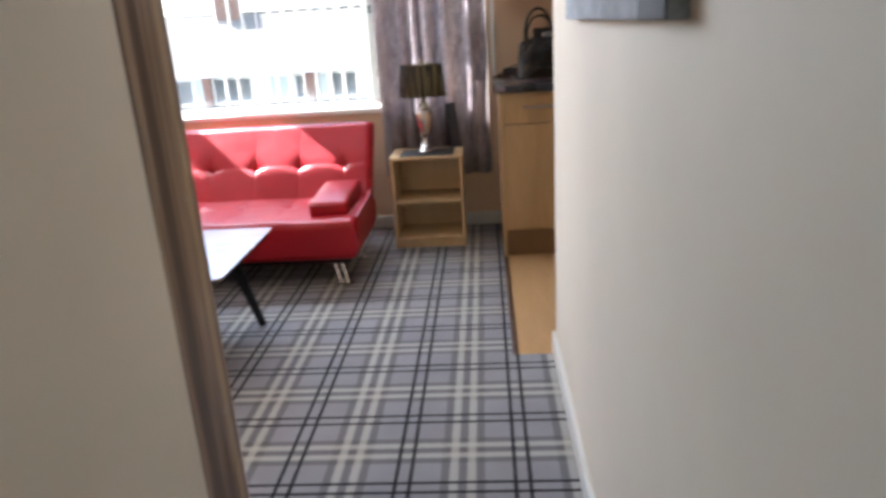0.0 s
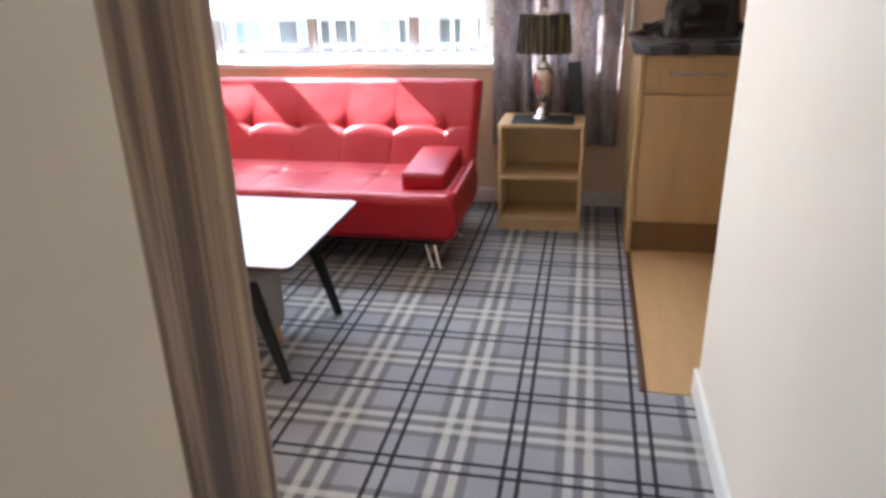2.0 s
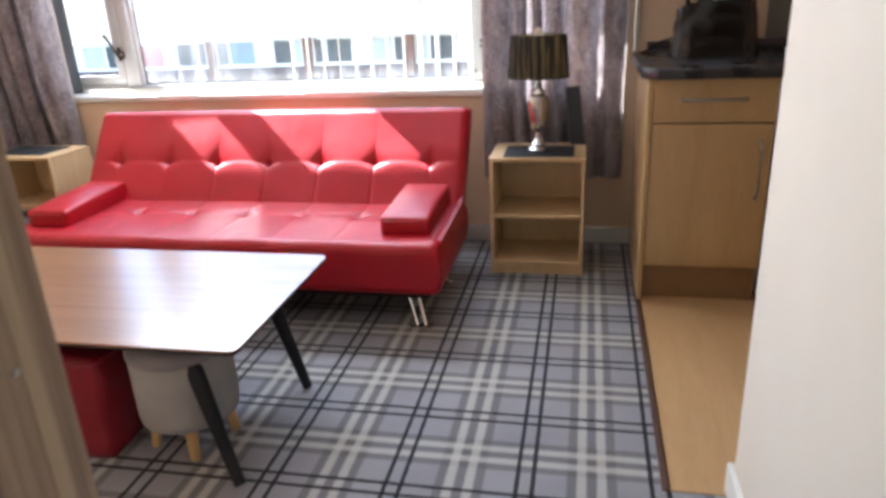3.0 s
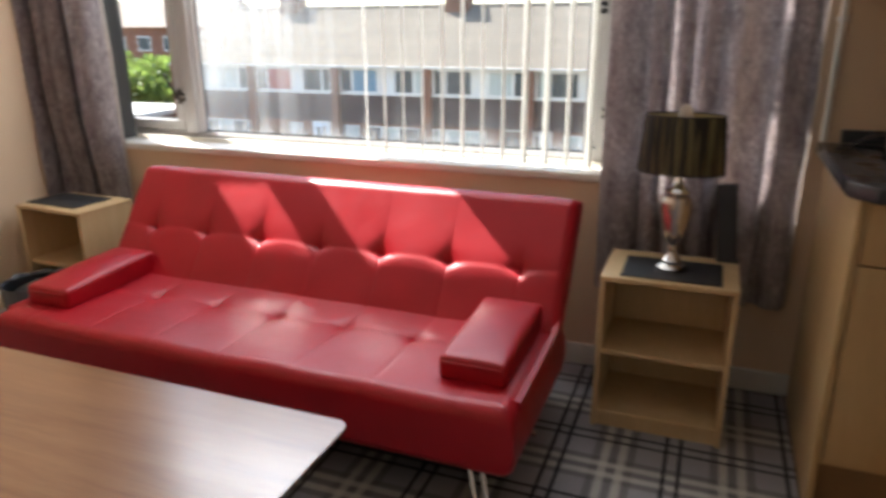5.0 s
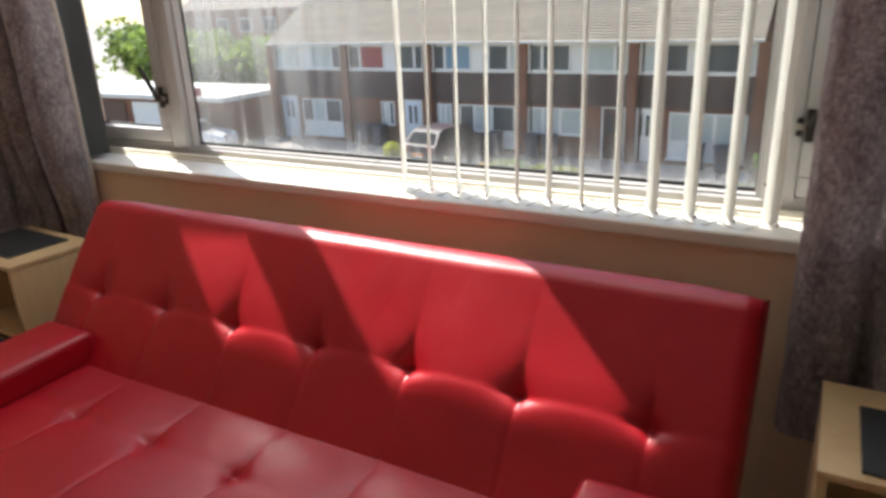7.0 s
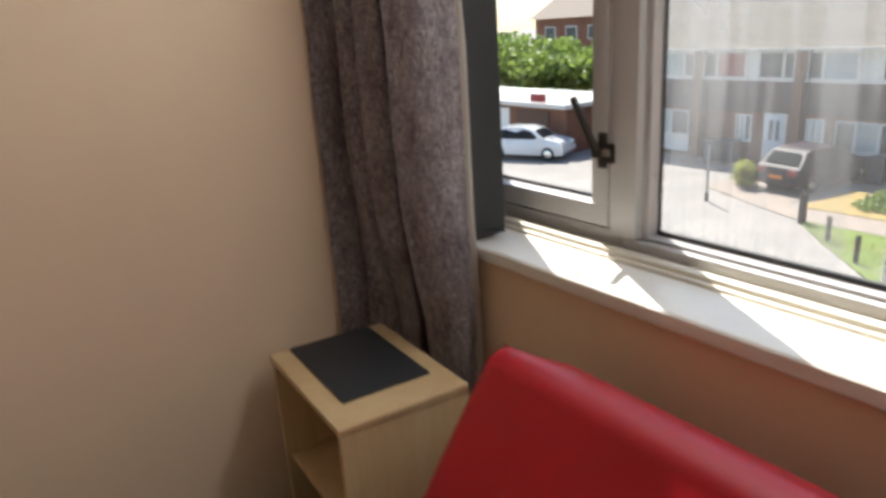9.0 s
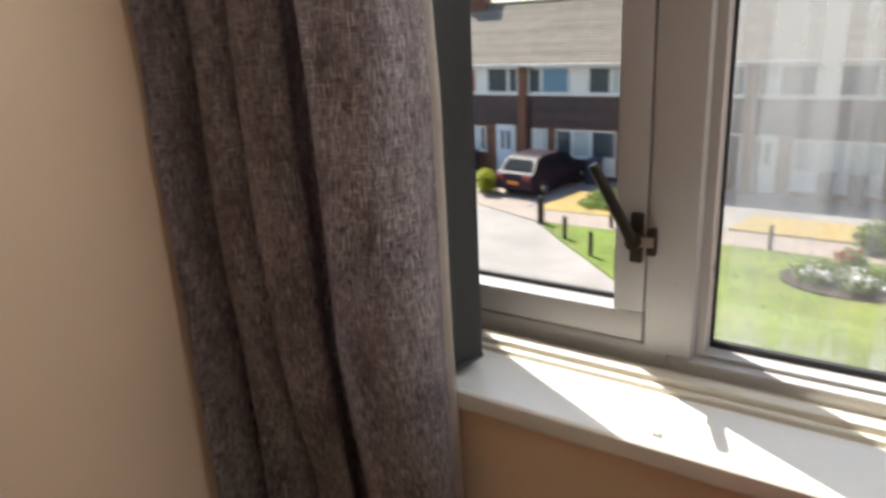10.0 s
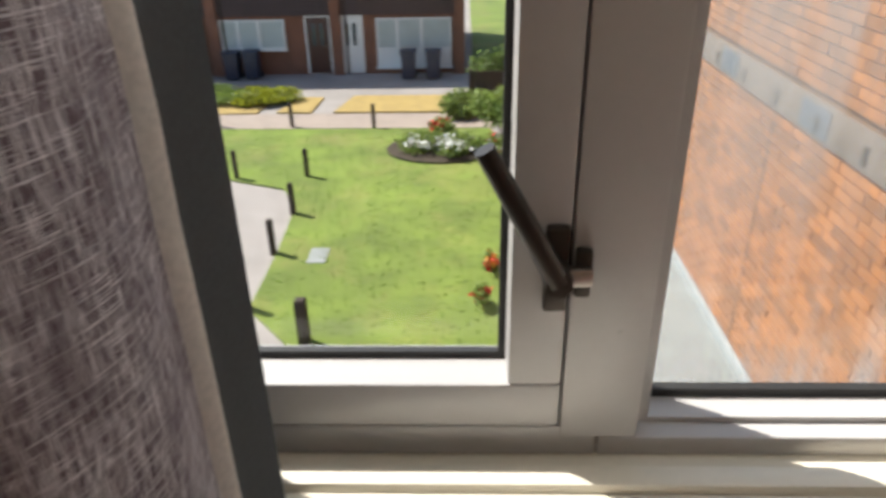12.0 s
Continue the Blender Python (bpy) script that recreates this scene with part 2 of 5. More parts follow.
CREAM = paint_wall("cream_wall_paint", (0.80, 0.605, 0.42))
CREAM_HALL = paint_wall("pale_cream_hall_paint", (0.80, 0.71, 0.575))
CEILING = paint_wall("white_ceiling_paint", (0.8, 0.79, 0.76))
CARPET = tartan_material()
VINYL = wooden("beech_vinyl", [(0.3, (0.50, 0.31, 0.14)), (0.7, (0.60, 0.39, 0.19))], (9, 1.0, 9), 0.35)
GLOSS_WHITE = plain("white_gloss_paint", (0.78, 0.76, 0.70), 0.32, vary=0.05, bump=0.05)
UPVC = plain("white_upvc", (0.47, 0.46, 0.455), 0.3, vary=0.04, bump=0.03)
CREAM_FRAME = plain("cream_painted_timber", (0.66, 0.62, 0.52), 0.4, vary=0.06)
GASKET = plain("black_rubber_gasket", (0.02, 0.02, 0.02), 0.6)
BLACK_METAL = plain("dark_bronze_metal", (0.05, 0.042, 0.035), 0.35, 0.7)
CHROME = plain("chrome", (0.75, 0.75, 0.76), 0.1, 1.0, 0.03, bump=0)
STEEL = plain("brushed_steel", (0.45, 0.42, 0.38), 0.32, 1.0, 0.06)
LEATHER = leather_material()
# red leather of the pouffe, with the shade under the table put into its colour
SHADED_LEATHER = plain("shaded_red_leather", (0.20, 0.006, 0.014), 0.4, vary=0.2)
UNDERSIDE = plain("black_lining_cloth", (0.015, 0.014, 0.014), 0.9)
BEECH = wooden("beech_laminate", [(0.3, (0.58, 0.40, 0.20)), (0.7, (0.68, 0.50, 0.28))], (10, 10, 1.0), 0.42)
MAPLE = wooden("maple_door", [(0.3, (0.50, 0.33, 0.15)), (0.7, (0.60, 0.42, 0.21))], (7, 7, 0.9), 0.4)
WALNUT = wooden("walnut_tabletop", [(0.25, (0.20, 0.085, 0.035)), (0.5, (0.30, 0.14, 0.06)), (0.8, (0.38, 0.19, 0.085))], (1.1, 15, 15), 0.25, 0.8, 0.04, coat=0.6)
WALNUT.node_tree.nodes["Principled BSDF"].inputs["Coat Roughness"].default_value = 0.3
ZEBRANO = wooden("striped_wood_wrap", [(0.36, (0.065, 0.034, 0.022)), (0.44, (0.15, 0.088, 0.055)), (0.5, (0.44, 0.31, 0.20)), (0.55, (0.18, 0.11, 0.07)), (0.62, (0.06, 0.032, 0.022))], (6, 6, 0.2), 0.42, 0.35)
PALE_WOOD = wooden("pale_wood_edge", [(0.3, (0.42, 0.30, 0.18)), (0.7, (0.52, 0.39, 0.25))], (18, 18, 0.8), 0.45)
BLACK_WOOD = plain("black_lacquered_wood", (0.012, 0.012, 0.014), 0.55)
BLACK_WOOD.node_tree.nodes["Principled BSDF"].inputs["Specular IOR Level"].default_value = 0.25
SLATE = plain("black_slate_mat", (0.022, 0.024, 0.028), 0.6, vary=0.3, bump=0.4, grain=300)
WORKTOP = plain("dark_speckled_worktop", (0.035, 0.036, 0.042), 0.28, vary=0.5, grain=350)
FABRIC = curtain_material()
LINING = thin_cloth("cream_curtain_lining", (0.74, 0.66, 0.58), 0.4)
BLIND = thin_cloth("white_blind_fabric", (0.82, 0.82, 0.78), 0.3)
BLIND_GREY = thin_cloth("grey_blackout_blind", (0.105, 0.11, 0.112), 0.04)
PANE = pane_material("window_glass")
MISTED = pane_material("misted_window_glass", 0.7)
PLASTIC_WHITE = plain("white_plastic", (0.78, 0.77, 0.73), 0.35, vary=0.03)


# ---- building helpers ----
BASE = {}


def thing(name, at=(0, 0, 0), label="", category="", group="", kind=""):
    ob = new(name)
    ob.empty_display_size = 0.05
    ob.location = at
    BASE[ob.name] = Vector(at)
    return tagged(ob, label, category, group, kind)


def mesh_of(name, bm, mat, smooth=None):
    me = bpy.data.meshes.new(name)
    bmesh.ops.recalc_face_normals(bm, faces=bm.faces[:])
    bm.to_mesh(me)
    bm.free()
    me.materials.append(mat)
    if smooth is not None:
        me.shade_smooth()
        me.set_sharp_from_angle(angle=radians(smooth))
    return me


def part(name, bm, mat, parent, label="", smooth=35, kind=""):
    """Links a bmesh, given in the world's metres, as one mesh under a thing or a part."""
    top = parent
    while top.parent:
        top = top.parent
    bm.transform(Matrix.Translation(-BASE[top.name]))
    ob = new(name, mesh_of(name, bm, mat, smooth))
    ob.parent = parent
    return tagged(ob, label, "", "", kind)


def struct(name, bm, mat, label="", category="", smooth=35, kind="structure"):
    ob = new(name, mesh_of(name, bm, mat, smooth))
    BASE[ob.name] = Vector((0, 0, 0))
    return tagged(ob, label, category, "", kind)


def box(x0, x1, y0, y1, z0, z1, bevel=0.0, seg=2, bm=None, m=None):
    out = bm or bmesh.new()
    b = bmesh.new()
    bmesh.ops.create_cube(b, size=1.0)
    b.transform(Matrix.Translation(((x0 + x1) / 2, (y0 + y1) / 2, (z0 + z1) / 2)) @ Matrix.Diagonal((abs(x1 - x0), abs(y1 - y0), abs(z1 - z0), 1)))
    if bevel:
        bmesh.ops.bevel(b, geom=b.edges[:], offset=bevel, segments=seg, profile=0.6, affect="EDGES")
    if m:
        b.transform(m)
    join(out, b)
    return out


def join(a, b):
    me = bpy.data.meshes.new("tmp")
    b.to_mesh(me)
    b.free()
    a.from_mesh(me)
    bpy.data.meshes.remove(me)
    return a


def rod(p, q, r0, r1=None, seg=12, bm=None):
    """A tapered round bar from p to q."""
    out = bm or bmesh.new()
    p, q = Vector(p), Vector(q)
    b = bmesh.new()
    bmesh.ops.create_cone(b, cap_ends=True, segments=seg, radius1=r0, radius2=r0 if r1 is None else r1, depth=(q - p).length)
    b.transform(Matrix.Translation((p + q) / 2) @ (q - p).to_track_quat("Z", "Y").to_matrix().to_4x4())
    return join(out, b)


def lathe(profile, c, seg=32, sx=1.0, sy=1.0, bm=None):
    """Turns (radius, height) pairs round the upright axis through c."""
    out = bm or bmesh.new()
    rings = []
    for r, z in profile:
        rings.append([out.verts.new((c[0] + sx * r * math.cos(2 * math.pi * k / seg), c[1] + sy * r * math.sin(2 * math.pi * k / seg), c[2] + z)) for k in range(seg)])
    for a, b in zip(rings, rings[1:]):
        for k in range(seg):
            out.faces.new((a[k], a[(k + 1) % seg], b[(k + 1) % seg], b[k]))
    out.faces.new(rings[0][::-1])
    out.faces.new(rings[-1])
    return out


def prism(points, z0, z1, bm=None):
    out = bm or bmesh.new()
    lo = [out.verts.new((x, y, z0)) for x, y in points]
    hi = [out.verts.new((x, y, z1)) for x, y in points]
    k = len(points)
    out.faces.new(lo[::-1])
    out.faces.new(hi)
    for i in range(k):
        out.faces.new((lo[i], lo[(i + 1) % k], hi[(i + 1) % k], hi[i]))
    return out


def tube(points, r, seg=10, bm=None):
    """A round bar along a bent line."""
    out = bm or bmesh.new()
    pts = [Vector(p) for p in points]
    rings = []
    for i, p in enumerate(pts):
        d = (pts[min(i + 1, len(pts) - 1)] - pts[max(i - 1, 0)]).normalized()
        q = d.to_track_quat("Z", "Y")
        rings.append([out.verts.new(p + q @ Vector((r * math.cos(2 * math.pi * k / seg), r * math.sin(2 * math.pi * k / seg), 0))) for k in range(seg)])
    for a, b in zip(rings, rings[1:]):
        for k in range(seg):
            out.faces.new((a[k], a[(k + 1) % seg], b[(k + 1) % seg], b[k]))
    out.faces.new(rings[0][::-1])
    out.faces.new(rings[-1])
    return out


def sheet(f, nu, nv, bm=None, uv=None):
    """A grid surface from f(u, v), u and v from 0 to 1."""
    out = bm or bmesh.new()
    lay = out.loops.layers.uv.verify()
    g = [[out.verts.new(f(i / nu, j / nv)) for j in range(nv + 1)] for i in range(nu + 1)]
    for i in range(nu):
        for j in range(nv):
            fc = out.faces.new((g[i][j], g[i + 1][j], g[i + 1][j + 1], g[i][j + 1]))
            for lp, (a, c) in zip(fc.loops, ((i, j), (i + 1, j), (i + 1, j + 1), (i, j + 1))):
                lp[lay].uv = (uv[0] * a / nu, uv[1] * c / nv) if uv else (a / nu, c / nv)
    return out


# ---- rooms ----
WALL_Y = -0.172          # inner face of the window wall
LEFT_X = -0.615          # inner face of the wall beside the curtain
HALL_X = 2.825          # face of the hall wall
HALL_END = -2.0
DOOR_Y = -3.03
CEIL = 2.42
KX = 4.4                # far kitchen wall
BACK_Y = -6.2           # end of the hall behind the start
WIN = (-0.59, 2.52, 0.735, 2.29)   # window opening: left, right, sill, head

bm = box(LEFT_X - 0.2, WIN[0], WALL_Y, 0.12, -0.2, CEIL)
box(WIN[1], KX + 0.2, WALL_Y, 0.12, -0.2, CEIL, bm=bm)
box(WIN[0], WIN[1], WALL_Y, 0.12, -0.2, WIN[2], bm=bm)
box(WIN[0], WIN[1], WALL_Y, 0.12, WIN[3], CEIL, bm=bm)
struct("wall_north", bm, CREAM, "cream painted window wall", "wall")
struct("wall_west", box(LEFT_X - 0.15, LEFT_X, DOOR_Y - 0.1, WALL_Y, -0.2, CEIL), CREAM, "cream painted side wall by the sofa", "wall")
struct("wall_south", box(LEFT_X - 0.15, 1.90, DOOR_Y - 0.11, DOOR_Y - 0.01, -0.2, CEIL), CREAM, "cream painted wall behind the living room", "wall")
struct("wall_hall_left", box(1.90, 2.0, BACK_Y, -3.322, -0.2, CEIL, 0.003), CREAM_HALL, "cream painted hall wall beside the doorway", "wall")
struct("wall_hall_right", box(HALL_X, HALL_X + 0.11, BACK_Y, HALL_END, -0.2, CEIL, 0.004), CREAM_HALL, "pale cream hall wall with a picture on it", "wall")
struct("wall_hall_end", box(1.8, HALL_X + 0.11, BACK_Y - 0.1, BACK_Y, -0.2, CEIL), CREAM_HALL, "cream wall at the end of the hall", "wall")
struct("wall_kitchen_east", box(KX, KX + 0.15, BACK_Y, WALL_Y, -0.2, CEIL), CREAM, "cream painted kitchen wall", "wall")
struct("wall_kitchen_south", box(HALL_X + 0.11, KX, -3.3, -3.2, -0.2, CEIL), CREAM, "cream painted kitchen back wall", "wall")
struct("ceiling", box(LEFT_X - 0.15, KX + 0.15, BACK_Y, 0.12, CEIL, CEIL + 0.15), CEILING, "plain white ceiling", "ceiling")
struct("floor_slab", box(LEFT_X - 0.15, KX + 0.15, BACK_Y, 0.12, -0.25, -0.012), UNDERSIDE, "bare floor slab under the carpet", "floor")
bm = box(LEFT_X, 2.668, DOOR_Y, WALL_Y, -0.01, 0.0)
box(2.668, HALL_X, DOOR_Y, HALL_END - 0.015, -0.01, 0.0, bm=bm)
box(1.9, HALL_X, BACK_Y, DOOR_Y, -0.01, 0.0, bm=bm)
bmesh.ops.remove_doubles(bm, verts=bm.verts[:], dist=0.0005)
struct("carpet_floor", bm, CARPET, "grey tartan wool carpet with black and cream lines", "carpet")
bm = box(2.672, HALL_X + 0.1, HALL_END - 0.011, WALL_Y, -0.01, 0.001)
box(HALL_X + 0.1, KX, -3.2, WALL_Y, -0.01, 0.001, bm=bm)
struct("vinyl_floor", bm, VINYL, "beech coloured vinyl kitchen floor", "floor")
bm = box(2.655, 2.677, HALL_END - 0.015, WALL_Y, 0.0, 0.006, 0.002)
struct("threshold_strip", bm, plain("brown_metal_strip", (0.11, 0.06, 0.04), 0.4, 0.3), "dark brown metal carpet edging strip", "trim")

def skirting(name, x0, x1, y0, y1, h=0.085):
    return struct(name, box(x0, x1, y0, y1, 0.0, h, 0.006), GLOSS_WHITE, "white gloss painted skirting board", "baseboard")

skirting("baseboard", LEFT_X + 0.015, 2.668, WALL_Y - 0.015, WALL_Y)
skirting("baseboard", LEFT_X, LEFT_X + 0.015, DOOR_Y, WALL_Y, 0.072)
skirting("baseboard", HALL_X - 0.015, HALL_X, BACK_Y, HALL_END + 0.015)
skirting("baseboard", HALL_X, HALL_X + 0.11, HALL_END, HALL_END + 0.015)
skirting("baseboard", 2.0, 2.013, BACK_Y, -3.34)

# striped wood lining of the doorway between hall and living room
frame_ob = thing("door_1", (1.98, -3.2, 0), "door lining wrapped in striped brown wood", "door frame", "", "structure")
part("lining", box(1.895, 1.955, -3.334, DOOR_Y, 0.0, 2.08, 0.002), ZEBRANO, frame_ob)
part("edge_strip", box(1.954, 1.9565, -3.298, -3.268, 0.0, 2.079, 0.0008), PALE_WOOD, frame_ob, "pale wood stripe")
part("edge_strip", box(1.954, 1.9562, -3.078, -3.06, 0.0, 2.079, 0.0008), PALE_WOOD, frame_ob, "narrow pale wood stripe")
part("head_lining", box(1.895, HALL_X, -3.334, DOOR_Y, 2.08, 2.12, 0.002), ZEBRANO, frame_ob)
for sz in (0.93, 0.42):
    part("screw", rod((1.955, -3.085, sz), (1.9585, -3.085, sz), 0.0045, 0.0035), STEEL, frame_ob)

# ---- window ----
win = thing("window_1", (0, 0, 0.735), "white three-light window with a fixed centre pane", "window", "", "structure")
F0, F1 = 0.0, 0.07
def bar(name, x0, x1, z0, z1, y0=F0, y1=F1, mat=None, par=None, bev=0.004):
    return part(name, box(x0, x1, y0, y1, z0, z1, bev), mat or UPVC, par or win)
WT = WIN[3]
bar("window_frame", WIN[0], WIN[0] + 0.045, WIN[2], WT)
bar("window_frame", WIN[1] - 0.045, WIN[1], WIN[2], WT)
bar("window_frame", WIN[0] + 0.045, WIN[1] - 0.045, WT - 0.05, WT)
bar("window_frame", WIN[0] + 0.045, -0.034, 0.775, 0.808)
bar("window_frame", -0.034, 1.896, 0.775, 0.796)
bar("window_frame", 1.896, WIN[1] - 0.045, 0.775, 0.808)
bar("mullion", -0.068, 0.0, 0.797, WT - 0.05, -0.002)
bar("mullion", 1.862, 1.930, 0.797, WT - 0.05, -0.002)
# stepped timber mould below the frame
bar("window_frame", WIN[0], WIN[1], 0.735, 0.775, -0.02, 0.07, CREAM_FRAME)
bar("window_frame", WIN[0], WIN[1], 0.735, 0.785, -0.045, -0.02, CREAM_FRAME, bev=0.008)
bar("window_frame", WIN[0], WIN[1], 0.735, 0.776, -0.058, -0.045, CREAM_FRAME, bev=0.005)
# fixed centre light
bm = box(0.0, 0.014, 0.02, 0.05, 0.797, WT - 0.05)
box(1.848, 1.862, 0.02, 0.05, 0.797, WT - 0.05, bm=bm)
box(0.014, 1.848, 0.02, 0.05, 0.797, 0.802, bm=bm)
box(0.014, 1.848, 0.02, 0.05, WT - 0.066, WT - 0.05, bm=bm)
part("glazing_bead", bm, UPVC, win)
bm = box(0.012, 0.018, 0.05, 0.056, 0.802, WT - 0.066)
box(1.844, 1.850, 0.05, 0.056, 0.802, WT - 0.066, bm=bm)
box(0.014, 1.848, 0.048, 0.058, 0.800, 0.811, bm=bm)
part("gasket", bm, GASKET, win)
pane = part("pane", box(0.012, 1.85, 0.059, 0.063, 0.799, WT - 0.06), MISTED, win, "misted glass pane with streaks of damp")
pane.visible_shadow = False


def casement(x0, x1, latch_side):
    """An opening light below a transom, with a small top vent above it."""
    top = 1.70
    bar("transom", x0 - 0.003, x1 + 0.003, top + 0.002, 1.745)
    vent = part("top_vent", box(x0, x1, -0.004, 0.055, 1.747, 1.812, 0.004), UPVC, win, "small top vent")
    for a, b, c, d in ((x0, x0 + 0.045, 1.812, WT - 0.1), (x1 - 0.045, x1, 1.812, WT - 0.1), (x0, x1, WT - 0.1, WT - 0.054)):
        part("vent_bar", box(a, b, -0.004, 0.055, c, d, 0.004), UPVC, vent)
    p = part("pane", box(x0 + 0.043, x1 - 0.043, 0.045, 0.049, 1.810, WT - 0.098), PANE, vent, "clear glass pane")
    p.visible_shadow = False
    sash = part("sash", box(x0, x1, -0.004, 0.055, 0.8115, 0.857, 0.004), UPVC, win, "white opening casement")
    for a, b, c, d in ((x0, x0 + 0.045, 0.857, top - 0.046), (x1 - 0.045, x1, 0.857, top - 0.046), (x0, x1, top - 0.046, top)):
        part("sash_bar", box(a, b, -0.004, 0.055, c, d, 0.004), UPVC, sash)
    bm = box(x0 + 0.045, x1 - 0.045, 0.034, 0.042, 0.857, 0.864)
    box(x0 + 0.045, x0 + 0.051, 0.034, 0.042, 0.864, top - 0.046, bm=bm)
    box(x1 - 0.051, x1 - 0.045, 0.034, 0.042, 0.864, top - 0.046, bm=bm)
    part("gasket", bm, GASKET, sash)
    p = part("pane", box(x0 + 0.043, x1 - 0.043, 0.045, 0.049, 0.855, top - 0.044), PANE, sash, "clear glass pane")
    p.visible_shadow = False
    seal = box(x0 - 0.004, x0 + 0.012, 0.057, 0.064, 0.809, top + 0.004)
    box(x1 - 0.012, x1 + 0.004, 0.057, 0.064, 0.809, top + 0.004, bm=seal)
    box(x0 + 0.012, x1 - 0.012, 0.057, 0.064, 0.809, 0.825, bm=seal)
    part("seal", seal, GASKET, sash)
    # lever latch: plate on the sash, keep on the mullion
    s = latch_side
    xe = x1 - 0.011 if s > 0 else x0 + 0.011
    lat = part("latch", box(xe - 0.009, xe + 0.009, -0.014, -0.004, 0.936, 1.008, 0.003), BLACK_METAL, sash, "dark bronze lever latch")
    part("pivot", rod((xe, -0.014, 0.970), (xe, -0.032, 0.970), 0.012, 0.010, 16), BLACK_METAL, lat)
    part("lever", rod((xe, -0.026, 0.970), (xe - s * 0.056, -0.036, 1.077), 0.009, 0.0075, 14), BLACK_METAL, lat)
    part("tongue", box(min(xe, xe + s * 0.026), max(xe, xe + s * 0.026), -0.022, -0.014, 0.963, 0.977, 0.002), STEEL, lat)
    xm = x1 + 0.0095 if s > 0 else x0 - 0.0095
    part("keep", box(xm - 0.0065, xm + 0.0065, -0.013, -0.002, 0.948, 0.988, 0.003), BLACK_METAL, win, "dark bronze latch keep")
    return sash


casement(WIN[0] + 0.048, -0.070, 1)
casement(1.932, WIN[1] - 0.048, -1)
for z in (1.335, 1.36):
    part("hinge_clip", box(1.888, 1.914, -0.012, -0.002, z - 0.009, z + 0.009, 0.002), GASKET, win)
part("stay_peg", box(1.868, 1.9, -0.022, -0.002, 0.832, 0.842, 0.002), GASKET, win)

# sill board with a rounded nose
bm = box(WIN[0], WIN[1], -0.192, -0.058, 0.738, 0.77, 0.009, 3)
struct("window_sill", bm, GLOSS_WHITE, "glossy white window sill board", "sill")
struct("trim_sill_plug", box(0.0, 0.012, -0.17, -0.16, 0.77, 0.776, 0.002), PLASTIC_WHITE, "small white plug on the sill", "trim")

# ---- vertical blind: bunched slats on one side, open slats on the other ----
blind = thing("vertical_blind", (1.0, -0.12, 0.77), "vertical window blind with white open slats", "blind")
part("headrail", box(-0.57, 2.45, -0.15, -0.11, 2.245, 2.285, 0.004), PLASTIC_WHITE, blind)


def slat(x, angle, mat, y=-0.118, top=2.245, foot=0.782, w=0.089):
    def f(u, v):
        s = (u - 0.5) * w
        bow = 0.006 * math.cos((u - 0.5) * math.pi)
        c, k = math.cos(angle), math.sin(angle)
        return (x + s * c - bow * k, y + s * k + bow * c, foot + (top - foot) * v)
    b = sheet(f, 6, 1)
    bmesh.ops.solidify(b, geom=b.faces[:], thickness=0.0012)
    ob = part("slat", b, mat, blind)
    c, k = math.cos(angle) * w * 0.48, math.sin(angle) * w * 0.48
    wt = bmesh.new()
    rod((x - c, y - k, foot + 0.004), (x + c, y + k, foot + 0.004), 0.0045, seg=8, bm=wt)
    part("bottom_weight", wt, PLASTIC_WHITE if mat is BLIND else GASKET, ob)
    return ob


for i in range(12):
    slat(0.977 + i * 0.0833, radians(115 + 4 * math.sin(i * 1.7)), BLIND)
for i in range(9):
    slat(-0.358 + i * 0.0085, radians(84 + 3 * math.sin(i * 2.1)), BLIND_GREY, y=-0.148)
for side in (-1, 1):
    pts = []
    for i in range(11):
        x = 0.977 + i * 0.0833
        for k in range(7):
            u = k / 6
            pts.append((x + 0.0833 * u + side * 0.014, -0.118 + side * 0.036, 0.786 - 0.018 * math.sin(math.pi * u)))
    part("bottom_chain", tube(pts, 0.0018, 6), PLASTIC_WHITE, blind)


